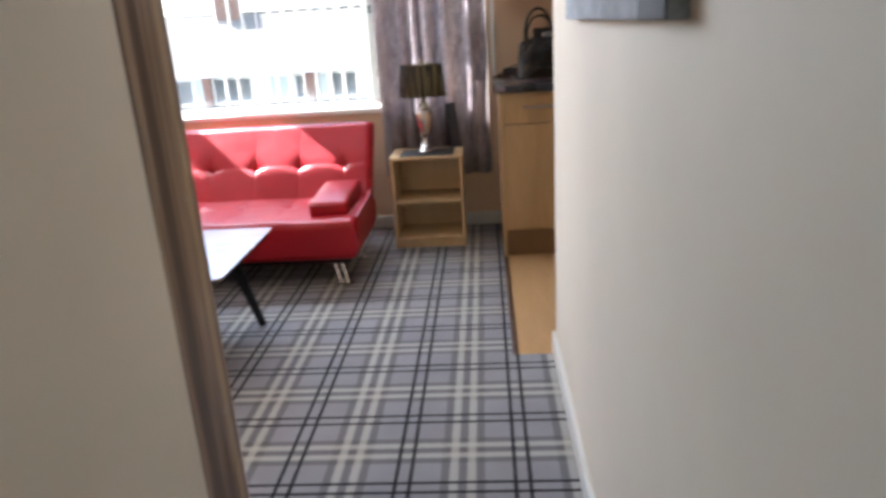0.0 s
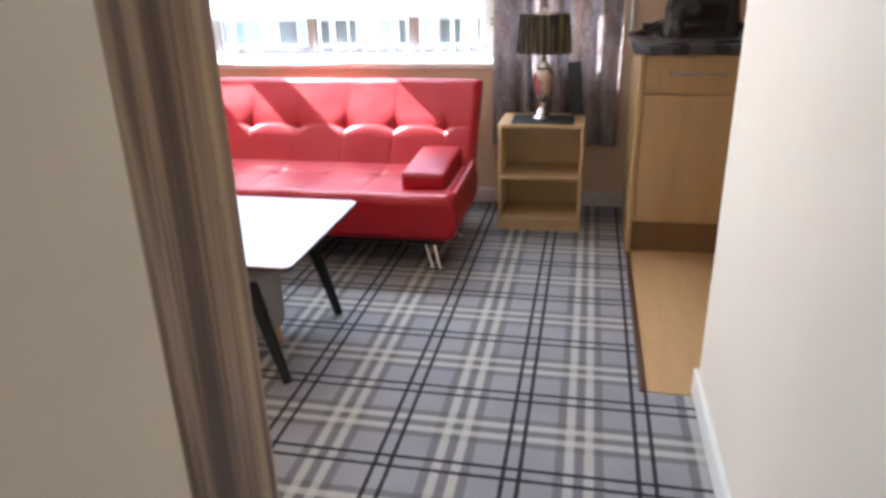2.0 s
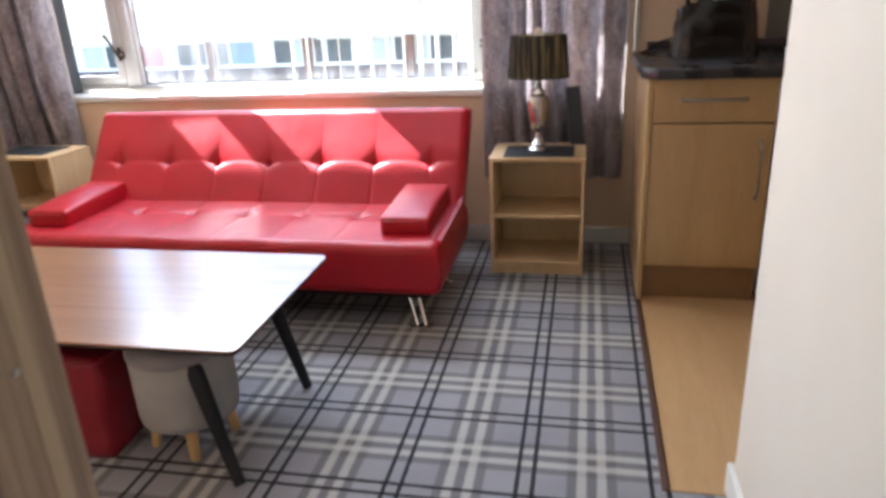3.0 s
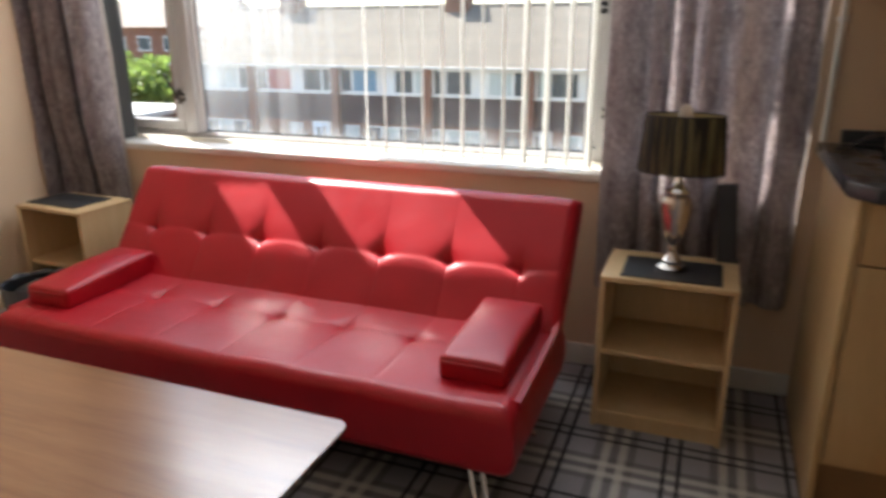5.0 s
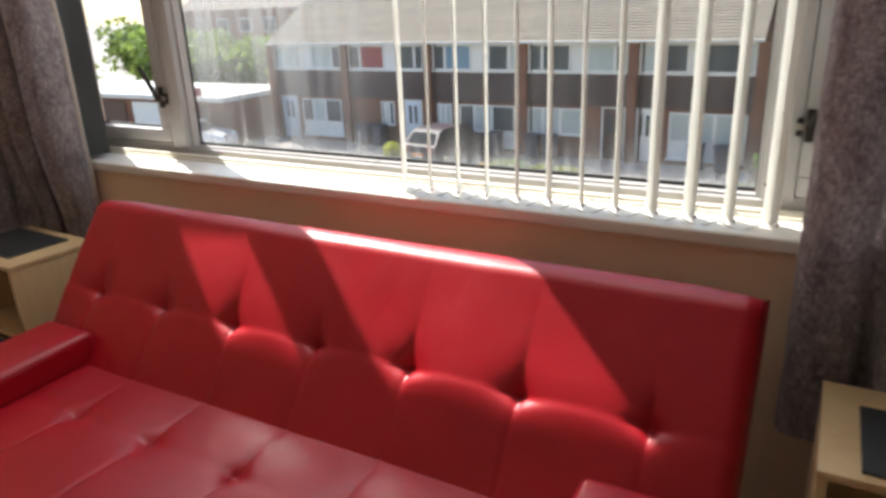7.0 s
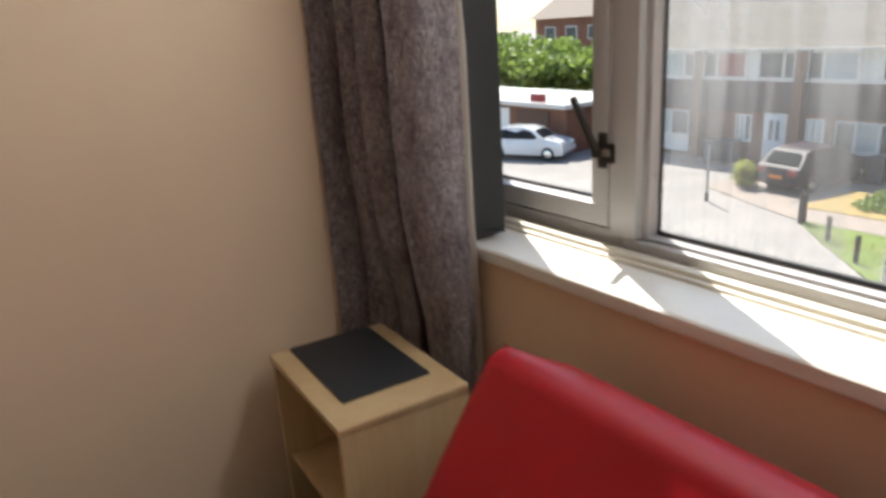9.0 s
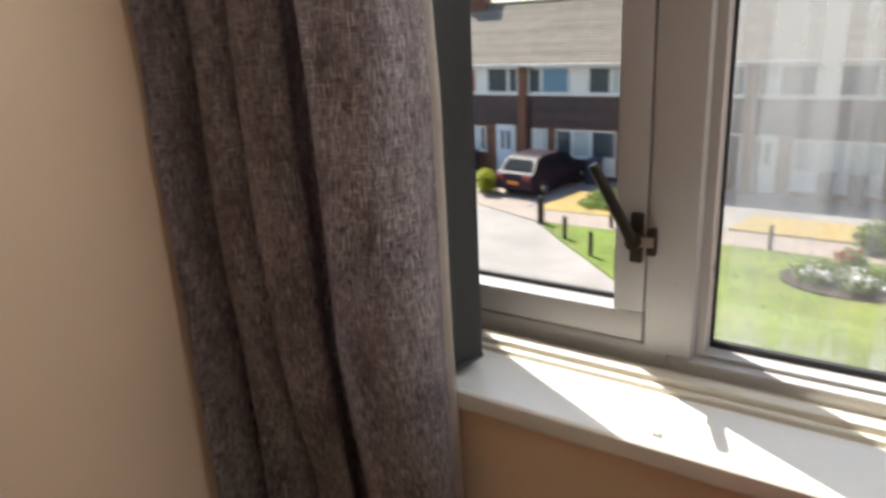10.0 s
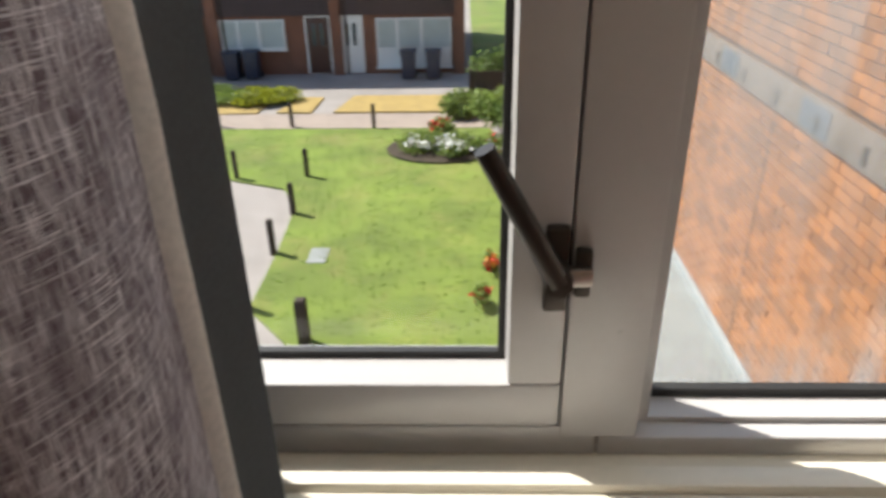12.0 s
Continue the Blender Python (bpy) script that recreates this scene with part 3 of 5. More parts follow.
# ---- curtains ----
def gathered(points, top, foot, shelf, lean, seed, label):
    """A curtain drawn aside: its folds follow a smooth line through the points, which drifts by lean (one end to the other) down to the shelf."""
    pts = [Vector((*p, 0)) for p in points]
    line = []
    for k in range(len(pts) - 1):
        p0, p1, p2, p3 = pts[max(0, k - 1)], pts[k], pts[k + 1], pts[min(len(pts) - 1, k + 2)]
        for q in range(8):
            t = q / 8
            line.append(0.5 * (2 * p1 + (p2 - p0) * t + (2 * p0 - 5 * p1 + 4 * p2 - p3) * t * t + (3 * p1 - p0 - 3 * p2 + p3) * t ** 3))
    line.append(pts[-1])
    run = [0.0]
    for p, q in zip(line, line[1:]):
        run.append(run[-1] + (q - p).length)
    cu = thing("curtain", (pts[0].x, pts[0].y, foot), label, "curtain", "curtains")
    y_back = max(p.y for p in pts)

    def f(u, v):
        d = u * run[-1]
        k = min(len(run) - 2, max(0, int(np.searchsorted(run, d)) - 1))
        p = line[k].lerp(line[k + 1], (d - run[k]) / (run[k + 1] - run[k]))
        z = foot + (top - foot) * v
        g = min(1.15, (top - z) / (top - shelf))
        share = (p.x - pts[0].x) / (pts[-1].x - pts[0].x)
        x = p.x + (lean[0] * (1 - share) + lean[1] * share) * g ** 2.6
        ease = max(0.0, min(1.0, (g - 0.72) / 0.26)) * max(0.0, min(1.0, (p.x + 0.595) / 0.03))
        y = y_back + (p.y - y_back) * (1.0 - 0.42 * ease * ease)
        x += 0.007 * noise.noise((share * 6, z * 3.2, seed)) + 0.0025 * noise.noise((u * 30, z * 9, seed + 4))
        y += 0.009 * noise.noise((share * 5, z * 2.4, seed + 9)) + 0.003 * noise.noise((u * 24, z * 6, seed + 2))
        return (x, min(y, -0.199), z)
    b = sheet(f, 260, 80, uv=(run[-1], top - foot))
    bmesh.ops.solidify(b, geom=b.faces[:], thickness=0.0015)
    part("cloth", b, FABRIC, cu, smooth=80)

    def g2(u, v):
        p = f(1.0, v)
        return (p[0] + 0.007 * math.sin(2.2 * u), p[1] - 0.004 + 0.014 * u, p[2])
    part("lining", sheet(g2, 5, 40), LINING, cu, "cream lining edge", smooth=80)
    return cu


gathered([(-0.606, -0.388), (-0.605, -0.35), (-0.603, -0.30), (-0.600, -0.245), (-0.594, -0.216), (-0.588, -0.222), (-0.587, -0.258), (-0.588, -0.296), (-0.580, -0.326), (-0.560, -0.336), (-0.541, -0.322), (-0.530, -0.294), (-0.552, -0.250), (-0.560, -0.218), (-0.546, -0.204), (-0.530, -0.210), (-0.521, -0.250), (-0.524, -0.292), (-0.512, -0.318), (-0.488, -0.326), (-0.464, -0.312), (-0.448, -0.288), (-0.474, -0.250), (-0.494, -0.218), (-0.478, -0.203), (-0.450, -0.202), (-0.425, -0.207), (-0.416, -0.235), (-0.418, -0.268), (-0.400, -0.306), (-0.372, -0.322), (-0.345, -0.314), (-0.318, -0.316), (-0.292, -0.298), (-0.276, -0.258), (-0.287, -0.205)],
         2.3, 0.30, 0.545, (0.012, 0.012), 3, "taupe grey slubbed curtain gathered behind a bedside unit")
gathered([(1.958, -0.212), (1.960, -0.235), (1.972, -0.262), (1.998, -0.280), (2.030, -0.286), (2.062, -0.276), (2.080, -0.250), (2.078, -0.220), (2.090, -0.206), (2.104, -0.212), (2.110, -0.240), (2.122, -0.272), (2.140, -0.284), (2.158, -0.272), (2.164, -0.240), (2.166, -0.212), (2.178, -0.206), (2.190, -0.214), (2.196, -0.244), (2.206, -0.276), (2.222, -0.286), (2.238, -0.272), (2.242, -0.238), (2.248, -0.210), (2.262, -0.206), (2.274, -0.216), (2.278, -0.246), (2.290, -0.276), (2.308, -0.282), (2.324, -0.264), (2.328, -0.230), (2.342, -0.207), (2.362, -0.205), (2.378, -0.214), (2.384, -0.244), (2.398, -0.280), (2.430, -0.296), (2.462, -0.288), (2.482, -0.262), (2.484, -0.228), (2.498, -0.206), (2.516, -0.212), (2.524, -0.246), (2.544, -0.278), (2.572, -0.284), (2.594, -0.262), (2.602, -0.222)],
         2.3, 0.35, 0.40, (0.0, 0.0), 8, "taupe grey slubbed curtain hanging behind a table lamp")
rail = thing("curtain_rail", (0.9, -0.26, 2.3), "white curtain rail above the window", "curtain rail")
part("rail", box(-0.605, 2.62, -0.245, -0.215, 2.3, 2.325, 0.004), PLASTIC_WHITE, rail)
for x in (-0.5, 0.9, 2.4):
    part("bracket", box(x - 0.012, x + 0.012, -0.215, WALL_Y, 2.3, 2.33, 0.003), PLASTIC_WHITE, rail)


# ---- red sofa bed ----
SX0, SX1 = 0.045, 1.925
sofa = thing("sofa_bed", (0.985, -0.85, 0), "red faux leather sofa bed with buttoned back and seat", "sofa")
NB = 7
BUTTONS = [SX0 + (SX1 - SX0) * (i + 0.62) / (NB + 0.24) for i in range(NB)]


def quilt(x, v, vb, seam_low):
    """Depth of the padding at x and at v (0 to 1 up the panel), with a row of buttons at vb."""
    d, near = 0.0, 9.0
    for bx in BUTTONS:
        dx = x - bx
        near = min(near, abs(dx))
        up = v - vb
        s = (0.062 if up > 0 else 0.024) if seam_low else 0.045
        d -= (0.038 if seam_low else 0.048) * math.exp(-abs(dx) / ((0.026 if seam_low else 0.022) + 0.03 * max(0.0, up)) - abs(up) / s)
        if seam_low:
            d -= 0.0035 * math.exp(-(dx / 0.007) ** 2) * (1.0 if up < 0 else 0.12)
        else:
            d -= 0.0032 * math.exp(-(dx / 0.008) ** 2) * (1.0 - 0.5 * math.exp(-abs(up) / 0.1))
    s = vb + 0.010 * min(1.0, near / 0.07)
    k = v - s
    if seam_low:
        d -= 0.003 * math.exp(-k / 0.05) if k > 0 else 0.003 * math.exp(k / 0.006)
    else:
        d -= 0.003 * math.exp(-(k / 0.03) ** 2)
    return d


def slab(corner, along, up, out, length, height, thick, relief, nu, nv, edge=0.035):
    """A padded block: its front face carries the relief, its rims are rounded."""
    corner, along, up, out = Vector(corner), Vector(along), Vector(up), Vector(out)
    b = bmesh.new()

    def dome(u, v):
        a = min(u, 1 - u) * length / edge
        c = min(v, 1 - v) * height / edge
        r = 0.0
        for q in (a, c):
            q = min(1.0, q)
            r += edge * (1 - math.sqrt(max(0.0, 1 - (1 - q) ** 2)))
        return r

    def spread(k, n):
        """Denser towards both ends."""
        t = k / n
        return t - 0.9 * math.sin(2 * math.pi * t) / (2 * math.pi)
    front = [[None] * (nv + 1) for _ in range(nu + 1)]
    rear = [[None] * (nv + 1) for _ in range(nu + 1)]
    for i in range(nu + 1):
        for j in range(nv + 1):
            u, v = i / nu, spread(j, nv)
            e = 0.012
            if i in (1, nu - 1):
                u = e * 0.4 if i == 1 else 1 - e * 0.4
            p = corner + along * (u * length) + up * (v * height)
            front[i][j] = b.verts.new(p + out * (thick / 2 - dome(u, v) + relief(p.x, v)))
            rear[i][j] = b.verts.new(p - out * (thick / 2 - dome(u, v)))
    for g in (front, rear):
        for i in range(nu):
            for j in range(nv):
                b.faces.new((g[i][j], g[i + 1][j], g[i + 1][j + 1], g[i][j + 1]))
    rim = [(i, 0) for i in range(nu)] + [(nu, j) for j in range(nv)] + [(i, nv) for i in range(nu, 0, -1)] + [(0, j) for j in range(nv, 0, -1)]
    for (a, c), (d, e) in zip(rim, rim[1:] + rim[:1]):
        b.faces.new((front[a][c], front[d][e], rear[d][e], rear[a][c]))
    return b


def softpad(x, v):
    return 0.006 * noise.noise((x * 5, v * 3, 1.7))


# backrest leans back from the seat to its top edge
lean = Vector((0, 0.265, 0.365)).normalized()
facing = Vector((0, -lean.z, lean.y))
b0 = Vector((SX0, -0.78, 0.235)) - facing * 0.06
pad = slab(b0, (1, 0, 0), lean, facing, SX1 - SX0, 0.618, 0.12, lambda x, v: quilt(x, v, 0.545, True) + softpad(x, v), 320, 150, 0.042)
for vert in pad.verts:          # fuller, rounded top edge
    q = vert.co - b0
    rise, depth = q.dot(lean), q.dot(facing)
    if rise > 0.5:
        ends = min(1.0, min(vert.co.x - SX0, SX1 - vert.co.x) / 0.12)
        vert.co += lean * 0.018 * max(0.0, ends) * min(1.0, (rise - 0.5) / 0.1) * max(0.0, min(1.0, (0.05 - depth) / 0.06))
back = part("backrest", pad, LEATHER, sofa, "leaning buttoned backrest", smooth=60)
for bx in BUTTONS:
    c = b0 + Vector((bx - SX0, 0, 0)) + lean * (0.618 * 0.545) + facing * (0.06 - 0.046)
    b = bmesh.new()
    bmesh.ops.create_uvsphere(b, u_segments=12, v_segments=8, radius=0.011)
    b.transform(Matrix.Translation(c) @ facing.to_track_quat("Z", "Y").to_matrix().to_4x4() @ Matrix.Diagonal((1, 1, 0.5, 1)))
    part("button", b, LEATHER, back, smooth=80)
# seat block
SEAT_Z, SEAT_B = 0.348, 0.138
seat = part("seat", slab((SX0, -0.56, (SEAT_Z + SEAT_B) / 2), (1, 0, 0), (0, -1, 0), (0, 0, 1), SX1 - SX0, 0.655, SEAT_Z - SEAT_B,
                         lambda x, v: quilt(x, v, 0.46, False) * 0.6 + softpad(x, v), 320, 130, 0.045), LEATHER, sofa, "buttoned seat cushion", smooth=60)
for bx in BUTTONS:
    b = bmesh.new()
    bmesh.ops.create_uvsphere(b, u_segments=12, v_segments=8, radius=0.011)
    b.transform(Matrix.Translation((bx, -0.56 - 0.655 * 0.46, SEAT_Z - 0.026)) @ Matrix.Diagonal((1, 1, 0.5, 1)))
    part("button", b, LEATHER, seat, smooth=80)
part("base_cloth", box(SX0 + 0.06, SX1 - 0.06, -1.15, -0.62, 0.105, 0.15, 0.006), UNDERSIDE, sofa)
for x0 in (SX0 + 0.004, SX1 - 0.022):
    b = prism([(-0.60, 0.17), (-1.14, 0.31), (-1.14, 0.345), (-0.70, 0.352), (-0.60, 0.40)], x0, x0 + 0.018)
    b.transform(Matrix(((0, 0, 1, 0), (1, 0, 0, 0), (0, 1, 0, 0), (0, 0, 0, 1))))
    part("side_welt", b, LEATHER, sofa)


def arm(x0, x1):
    b = box(x0, x1, -1.09, -0.66, SEAT_Z - 0.006, SEAT_Z + 0.066, 0.018, 4)
    bmesh.ops.subdivide_edges(b, edges=[e for e in b.edges if e.calc_length() > 0.15], cuts=10, use_grid_fill=True)
    for v in b.verts:
        if v.co.z > SEAT_Z + 0.03:
            u, w = (v.co.x - x0) / (x1 - x0), (v.co.y + 1.09) / 0.43
            v.co.z += 0.016 * math.sin(math.pi * min(1, max(0, u))) * math.sin(math.pi * min(1, max(0, w))) + 0.02 * w
    ob = part("arm_pad", b, LEATHER, sofa, "loose padded arm cushion", smooth=50)
    zf = SEAT_Z + 0.050
    pts = [(x0 + 0.006, -0.68, zf + 0.02), (x0 + 0.003, -0.85, zf + 0.012), (x0 + 0.003, -1.07, zf), (x0 + 0.014, -1.092, zf), (x1 - 0.014, -1.092, zf), (x1 - 0.003, -1.07, zf), (x1 - 0.003, -0.85, zf + 0.012), (x1 - 0.006, -0.68, zf + 0.02)]
    part("piping", tube(pts, 0.0035, 8), LEATHER, ob, smooth=80)


arm(1.668, 1.865)
arm(SX0 + 0.042, SX0 + 0.235)
for x, s in ((1.79, 1), (0.18, -1)):
    for y in (-1.13, -0.70):
        b = rod((x - 0.018 * s, y, 0.14), (x + 0.028 * s, y - 0.05, 0.008), 0.0085, seg=14)
        rod((x + 0.020 * s, y, 0.14), (x + 0.062 * s, y - 0.05, 0.008), 0.0085, seg=14, bm=b)
        box(x + 0.012 * s - 0.012, x + 0.076 * s + 0.012 * s, y - 0.066, y - 0.034, 0.0, 0.008, 0.002, bm=b)
        part("leg", b, CHROME, sofa, "chrome twin-bar leg")


# ---- bedside units ----
def shelf_unit(x0, x1, y0, y1, top, label, turn=0.0):
    u = thing("bedside_unit", ((x0 + x1) / 2, (y0 + y1) / 2, 0), label, "shelf unit", "bedside units")
    t = 0.016
    part("side_panel", box(x0, x0 + t, y0, y1, 0, top - t, 0.0015), BEECH, u)
    part("side_panel", box(x1 - t, x1, y0, y1, 0, top - t, 0.0015), BEECH, u)
    part("top", box(x0 - 0.002, x1 + 0.002, y0 - 0.003, y1, top - t, top, 0.002), BEECH, u)
    part("shelf", box(x0 + t, x1 - t, y0 + 0.012, y1 - 0.006, 0.262, 0.262 + t, 0.0015), BEECH, u)
    part("bottom_shelf", box(x0 + t, x1 - t, y0 + 0.004, y1 - 0.006, 0.045, 0.045 + t, 0.0015), BEECH, u)
    part("plinth", box(x0 + t, x1 - t, y0 + 0.012, y0 + 0.026, 0, 0.045), BEECH, u)
    part("back_panel", box(x0 + t, x1 - t, y1 - 0.006, y1, 0.02, top - t), BEECH, u)
    if turn:
        u.rotation_euler = (0, 0, radians(turn))
    return u


TOP = 0.535
shelf_unit(2.034, 2.442, -0.617, -0.315, TOP, "beech bedside unit with two open shelves under a lamp")
shelf_unit(-0.545, -0.152, -0.60, -0.315, TOP, "beech bedside unit in the corner by the curtain", -3.0)


def slate_mat(cx, cy, w, d, turn, label):
    s = thing("slate_mat", (cx, cy, TOP), label, "place mat", "slate mats")
    b = box(cx - w / 2, cx + w / 2, cy - d / 2, cy + d / 2, TOP, TOP + 0.006, 0.0015)
    for v in b.verts:
        v.co.x += 0.0018 * noise.noise(v.co * 40)
    part("slab", b, SLATE, s)
    s.rotation_euler = (0, 0, radians(turn))


slate_mat(2.243, -0.497, 0.30, 0.205, 0.5, "black slate mat under a table lamp")
slate_mat(-0.385, -0.455, 0.30, 0.20, -3, "black slate mat on a bedside unit")

# ---- table lamp ----
LX, LY, LZ = 2.236, -0.49, TOP + 0.006
MERCURY = plain("mercury_glass", (0.62, 0.57, 0.55), 0.06, 0.9, 0.25, 40, 0.15, 60)
lamp = thing("table_lamp", (LX, LY, LZ), "table lamp with silver glass urn and black pleated shade", "lamp")
base = part("base", lathe([(0.0, 0), (0.045, 0), (0.046, 0.008), (0.038, 0.016), (0.030, 0.022), (0.031, 0.03), (0.02, 0.044), (0.012, 0.06), (0.014, 0.066), (0.012, 0.073), (0.011, 0.08)], (LX, LY, LZ), 40), CHROME, lamp, "stepped silver foot", smooth=40)
part("urn", lathe([(0.011, 0.08), (0.024, 0.092), (0.036, 0.12), (0.044, 0.16), (0.048, 0.195), (0.047, 0.222), (0.041, 0.238), (0.026, 0.247), (0.02, 0.25)], (LX, LY, LZ), 24), MERCURY, lamp, "faceted mirrored glass urn", smooth=18)
part("collar", lathe([(0.03, 0.246), (0.037, 0.25), (0.037, 0.256), (0.022, 0.266), (0.015, 0.28), (0.012, 0.3), (0.016, 0.306), (0.008, 0.312), (0.007, 0.345)], (LX, LY, LZ), 32), CHROME, lamp, smooth=40)
part("bulb", lathe([(0.010, 0.345), (0.013, 0.37), (0.016, 0.42), (0.021, 0.45), (0.023, 0.475), (0.020, 0.50), (0.012, 0.515), (0.003, 0.52)], (LX, LY, LZ), 24), thin_cloth("frosted_bulb", (0.8, 0.72, 0.62), 0.4), lamp, "frosted candle bulb", smooth=60)
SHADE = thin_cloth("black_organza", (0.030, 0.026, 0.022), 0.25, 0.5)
sn, sl = SHADE.node_tree.nodes, SHADE.node_tree.links
sheer = sn.new("ShaderNodeMixShader")
clear = sn.new("ShaderNodeBsdfTransparent")
out_link = sn["Material Output"].inputs[0].links[0].from_socket
pleat = noise_tex(sn, sl, coords(sn, sl, (70, 70, 0.5)), 1.0, 2)
sl.new(ramp(sn, sl, pleat, [(0.42, (0.0, 0.0, 0.0)), (0.58, (0.42, 0.42, 0.42))]), sheer.inputs[0])
sl.new(out_link, sheer.inputs[1])
sl.new(clear.outputs[0], sheer.inputs[2])
sl.new(sheer.outputs[0], sn["Material Output"].inputs[0])
GOLD = thin_cloth("gold_shade_lining", (0.62, 0.50, 0.24), 0.45, 0.6)
ring_n = 144


def shade_wall(r0, r1, z0, z1, amp, seg=ring_n):
    out = bmesh.new()
    rows = []
    for j in range(7):
        v = j / 6
        row = []
        for k in range(seg):
            a = 2 * math.pi * k / seg
            r = r0 + (r1 - r0) * v + amp * (1 if k % 2 else -1)
            row.append(out.verts.new((LX + r * math.cos(a), LY + 0.62 * r * math.sin(a), LZ + z0 + (z1 - z0) * v)))
        rows.append(row)
    for a, b in zip(rows, rows[1:]):
        for k in range(seg):
            out.faces.new((a[k], a[(k + 1) % seg], b[(k + 1) % seg], b[k]))
    return out


sh = part("shade", shade_wall(0.129, 0.116, 0.315, 0.487, 0.0016), SHADE, lamp, "black pleated oval shade", smooth=80)
part("shade_lining", shade_wall(0.125, 0.112, 0.318, 0.485, 0.0), GOLD, sh, "gold shade lining", smooth=80)
for z, r in ((0.315, 0.130), (0.487, 0.117)):
    pts = [(LX + r * math.cos(2 * math.pi * k / 48), LY + 0.62 * r * math.sin(2 * math.pi * k / 48), LZ + z) for k in range(49)]
    part("rim_wire", tube(pts, 0.0022, 6), BLACK_METAL, sh)
for a in (0.6, 2.7, 4.8):
    part("strut", rod((LX, LY, LZ + 0.345), (LX + 0.122 * math.cos(a), LY + 0.62 * 0.122 * math.sin(a), LZ + 0.39), 0.0016), CHROME, lamp)

# slim dark box, put in for an unidentified dark upright shape behind the lamp
case = thing("router", (2.39, -0.335, TOP), "slim dark navy upright box behind the table lamp", "router")
NAVY = plain("dark_navy_box", (0.045, 0.05, 0.066), 0.5)
lean_left = Matrix.Translation((2.405, -0.335, TOP)) @ Matrix.Rotation(radians(-6), 4, "Y") @ Matrix.Translation((-2.405, 0.335, -TOP))
part("casing", box(2.374, 2.437, -0.347, -0.323, TOP + 0.007, TOP + 0.262, 0.005, 3, m=lean_left), NAVY, case)
part("foot", box(2.372, 2.442, -0.352, -0.318, TOP, TOP + 0.012, 0.003), NAVY, case)

# ---- coffee table ----
table = thing("coffee_table", (0.9, -1.8, 0), "walnut topped coffee table on slanting black legs", "table")
TX0, TX1, TY0, TY1, TZ = 0.22, 1.595, -2.135, -1.462, 0.402


def round_rect(x0, x1, y0, y1, r, n=6):
    pts = []
    for cx, cy, a in ((x1 - r, y1 - r, 0), (x0 + r, y1 - r, 90), (x0 + r, y0 + r, 180), (x1 - r, y0 + r, 270)):
        for k in range(n + 1):
            t = radians(a + 90 * k / n)
            pts.append((cx + r * math.cos(t), cy + r * math.sin(t)))
    return pts


part("tabletop", prism(round_rect(TX0, TX1, TY0, TY1, 0.03), TZ - 0.007, TZ), WALNUT, table, "glossy walnut tabletop")
part("underside", prism(round_rect(TX0 + 0.006, TX1 - 0.006, TY0 + 0.006, TY1 - 0.006, 0.028), TZ - 0.018, TZ - 0.007), BLACK_WOOD, table, "black lower edge")
part("apron", box(TX0 + 0.2, TX1 - 0.2, TY0 + 0.14, TY1 - 0.14, TZ - 0.05, TZ - 0.018, 0.004), BLACK_WOOD, table)
for lx, fx in ((TX1 - 0.19, TX1 - 0.045), (TX0 + 0.19, TX0 + 0.045)):
    for ly, fy in ((TY0 + 0.12, TY0 - 0.01), (TY1 - 0.13, TY1 - 0.19)):
        part("leg", rod((fx, fy, 0.0), (lx + (0.04 if lx < 1 else -0.04) * (fy < -1.8), ly, TZ - 0.018), 0.0155, 0.028, 18), BLACK_WOOD, table, "slanting black leg")

# ---- footstool and red pouffe ----
stool = thing("footstool", (1.318, -1.96, 0), "round grey upholstered footstool on wooden legs", "stool")
STOOL = plain("grey_felt", (0.30, 0.28, 0.265), 0.95, bump=0.5, grain=300)
STOOL_TOP = plain("lilac_grey_felt", (0.24, 0.21, 0.22), 0.95, bump=0.5, grain=300)
part("body", lathe([(0.0, 0.095), (0.125, 0.095), (0.138, 0.105), (0.142, 0.13), (0.142, 0.30), (0.140, 0.305)], (1.318, -1.96, 0), 48), STOOL, stool, smooth=50)
part("cushion", lathe([(0.140, 0.306), (0.146, 0.312), (0.146, 0.325), (0.135, 0.342), (0.10, 0.352), (0.0, 0.356)], (1.318, -1.96, 0), 48), STOOL_TOP, stool, "lilac grey padded top", smooth=50)
for k in range(4):
    a = radians(28 + 90 * k)
    part("leg", rod((1.318 + 0.115 * math.cos(a), -1.96 + 0.115 * math.sin(a), 0), (1.318 + 0.095 * math.cos(a), -1.96 + 0.095 * math.sin(a), 0.118), 0.014, 0.02, 16), plain("pale_turned_wood", (0.5, 0.31, 0.13), 0.5) if k == 0 else bpy.data.materials["pale_turned_wood"], stool)

pouf = thing("pouffe", (0.95, -1.88, 0), "red leather cube pouffe under the table", "pouffe")
b = box(0.72, 1.14, -2.10, -1.68, 0.0, 0.325, 0.03, 4)
bmesh.ops.subdivide_edges(b, edges=[e for e in b.edges if e.calc_length() > 0.15], cuts=12, use_grid_fill=True)
for v in b.verts:
    v.co += 0.014 * noise.noise_vector(v.co * 7) + 0.006 * noise.noise_vector(v.co * 19)
    v.co.z = max(v.co.z, 0.0)
part("cube", b, SHADED_LEATHER, pouf, smooth=70)
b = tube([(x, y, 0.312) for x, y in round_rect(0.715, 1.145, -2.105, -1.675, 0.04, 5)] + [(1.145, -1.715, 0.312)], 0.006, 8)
part("piping", b, SHADED_LEATHER, pouf, smooth=80)

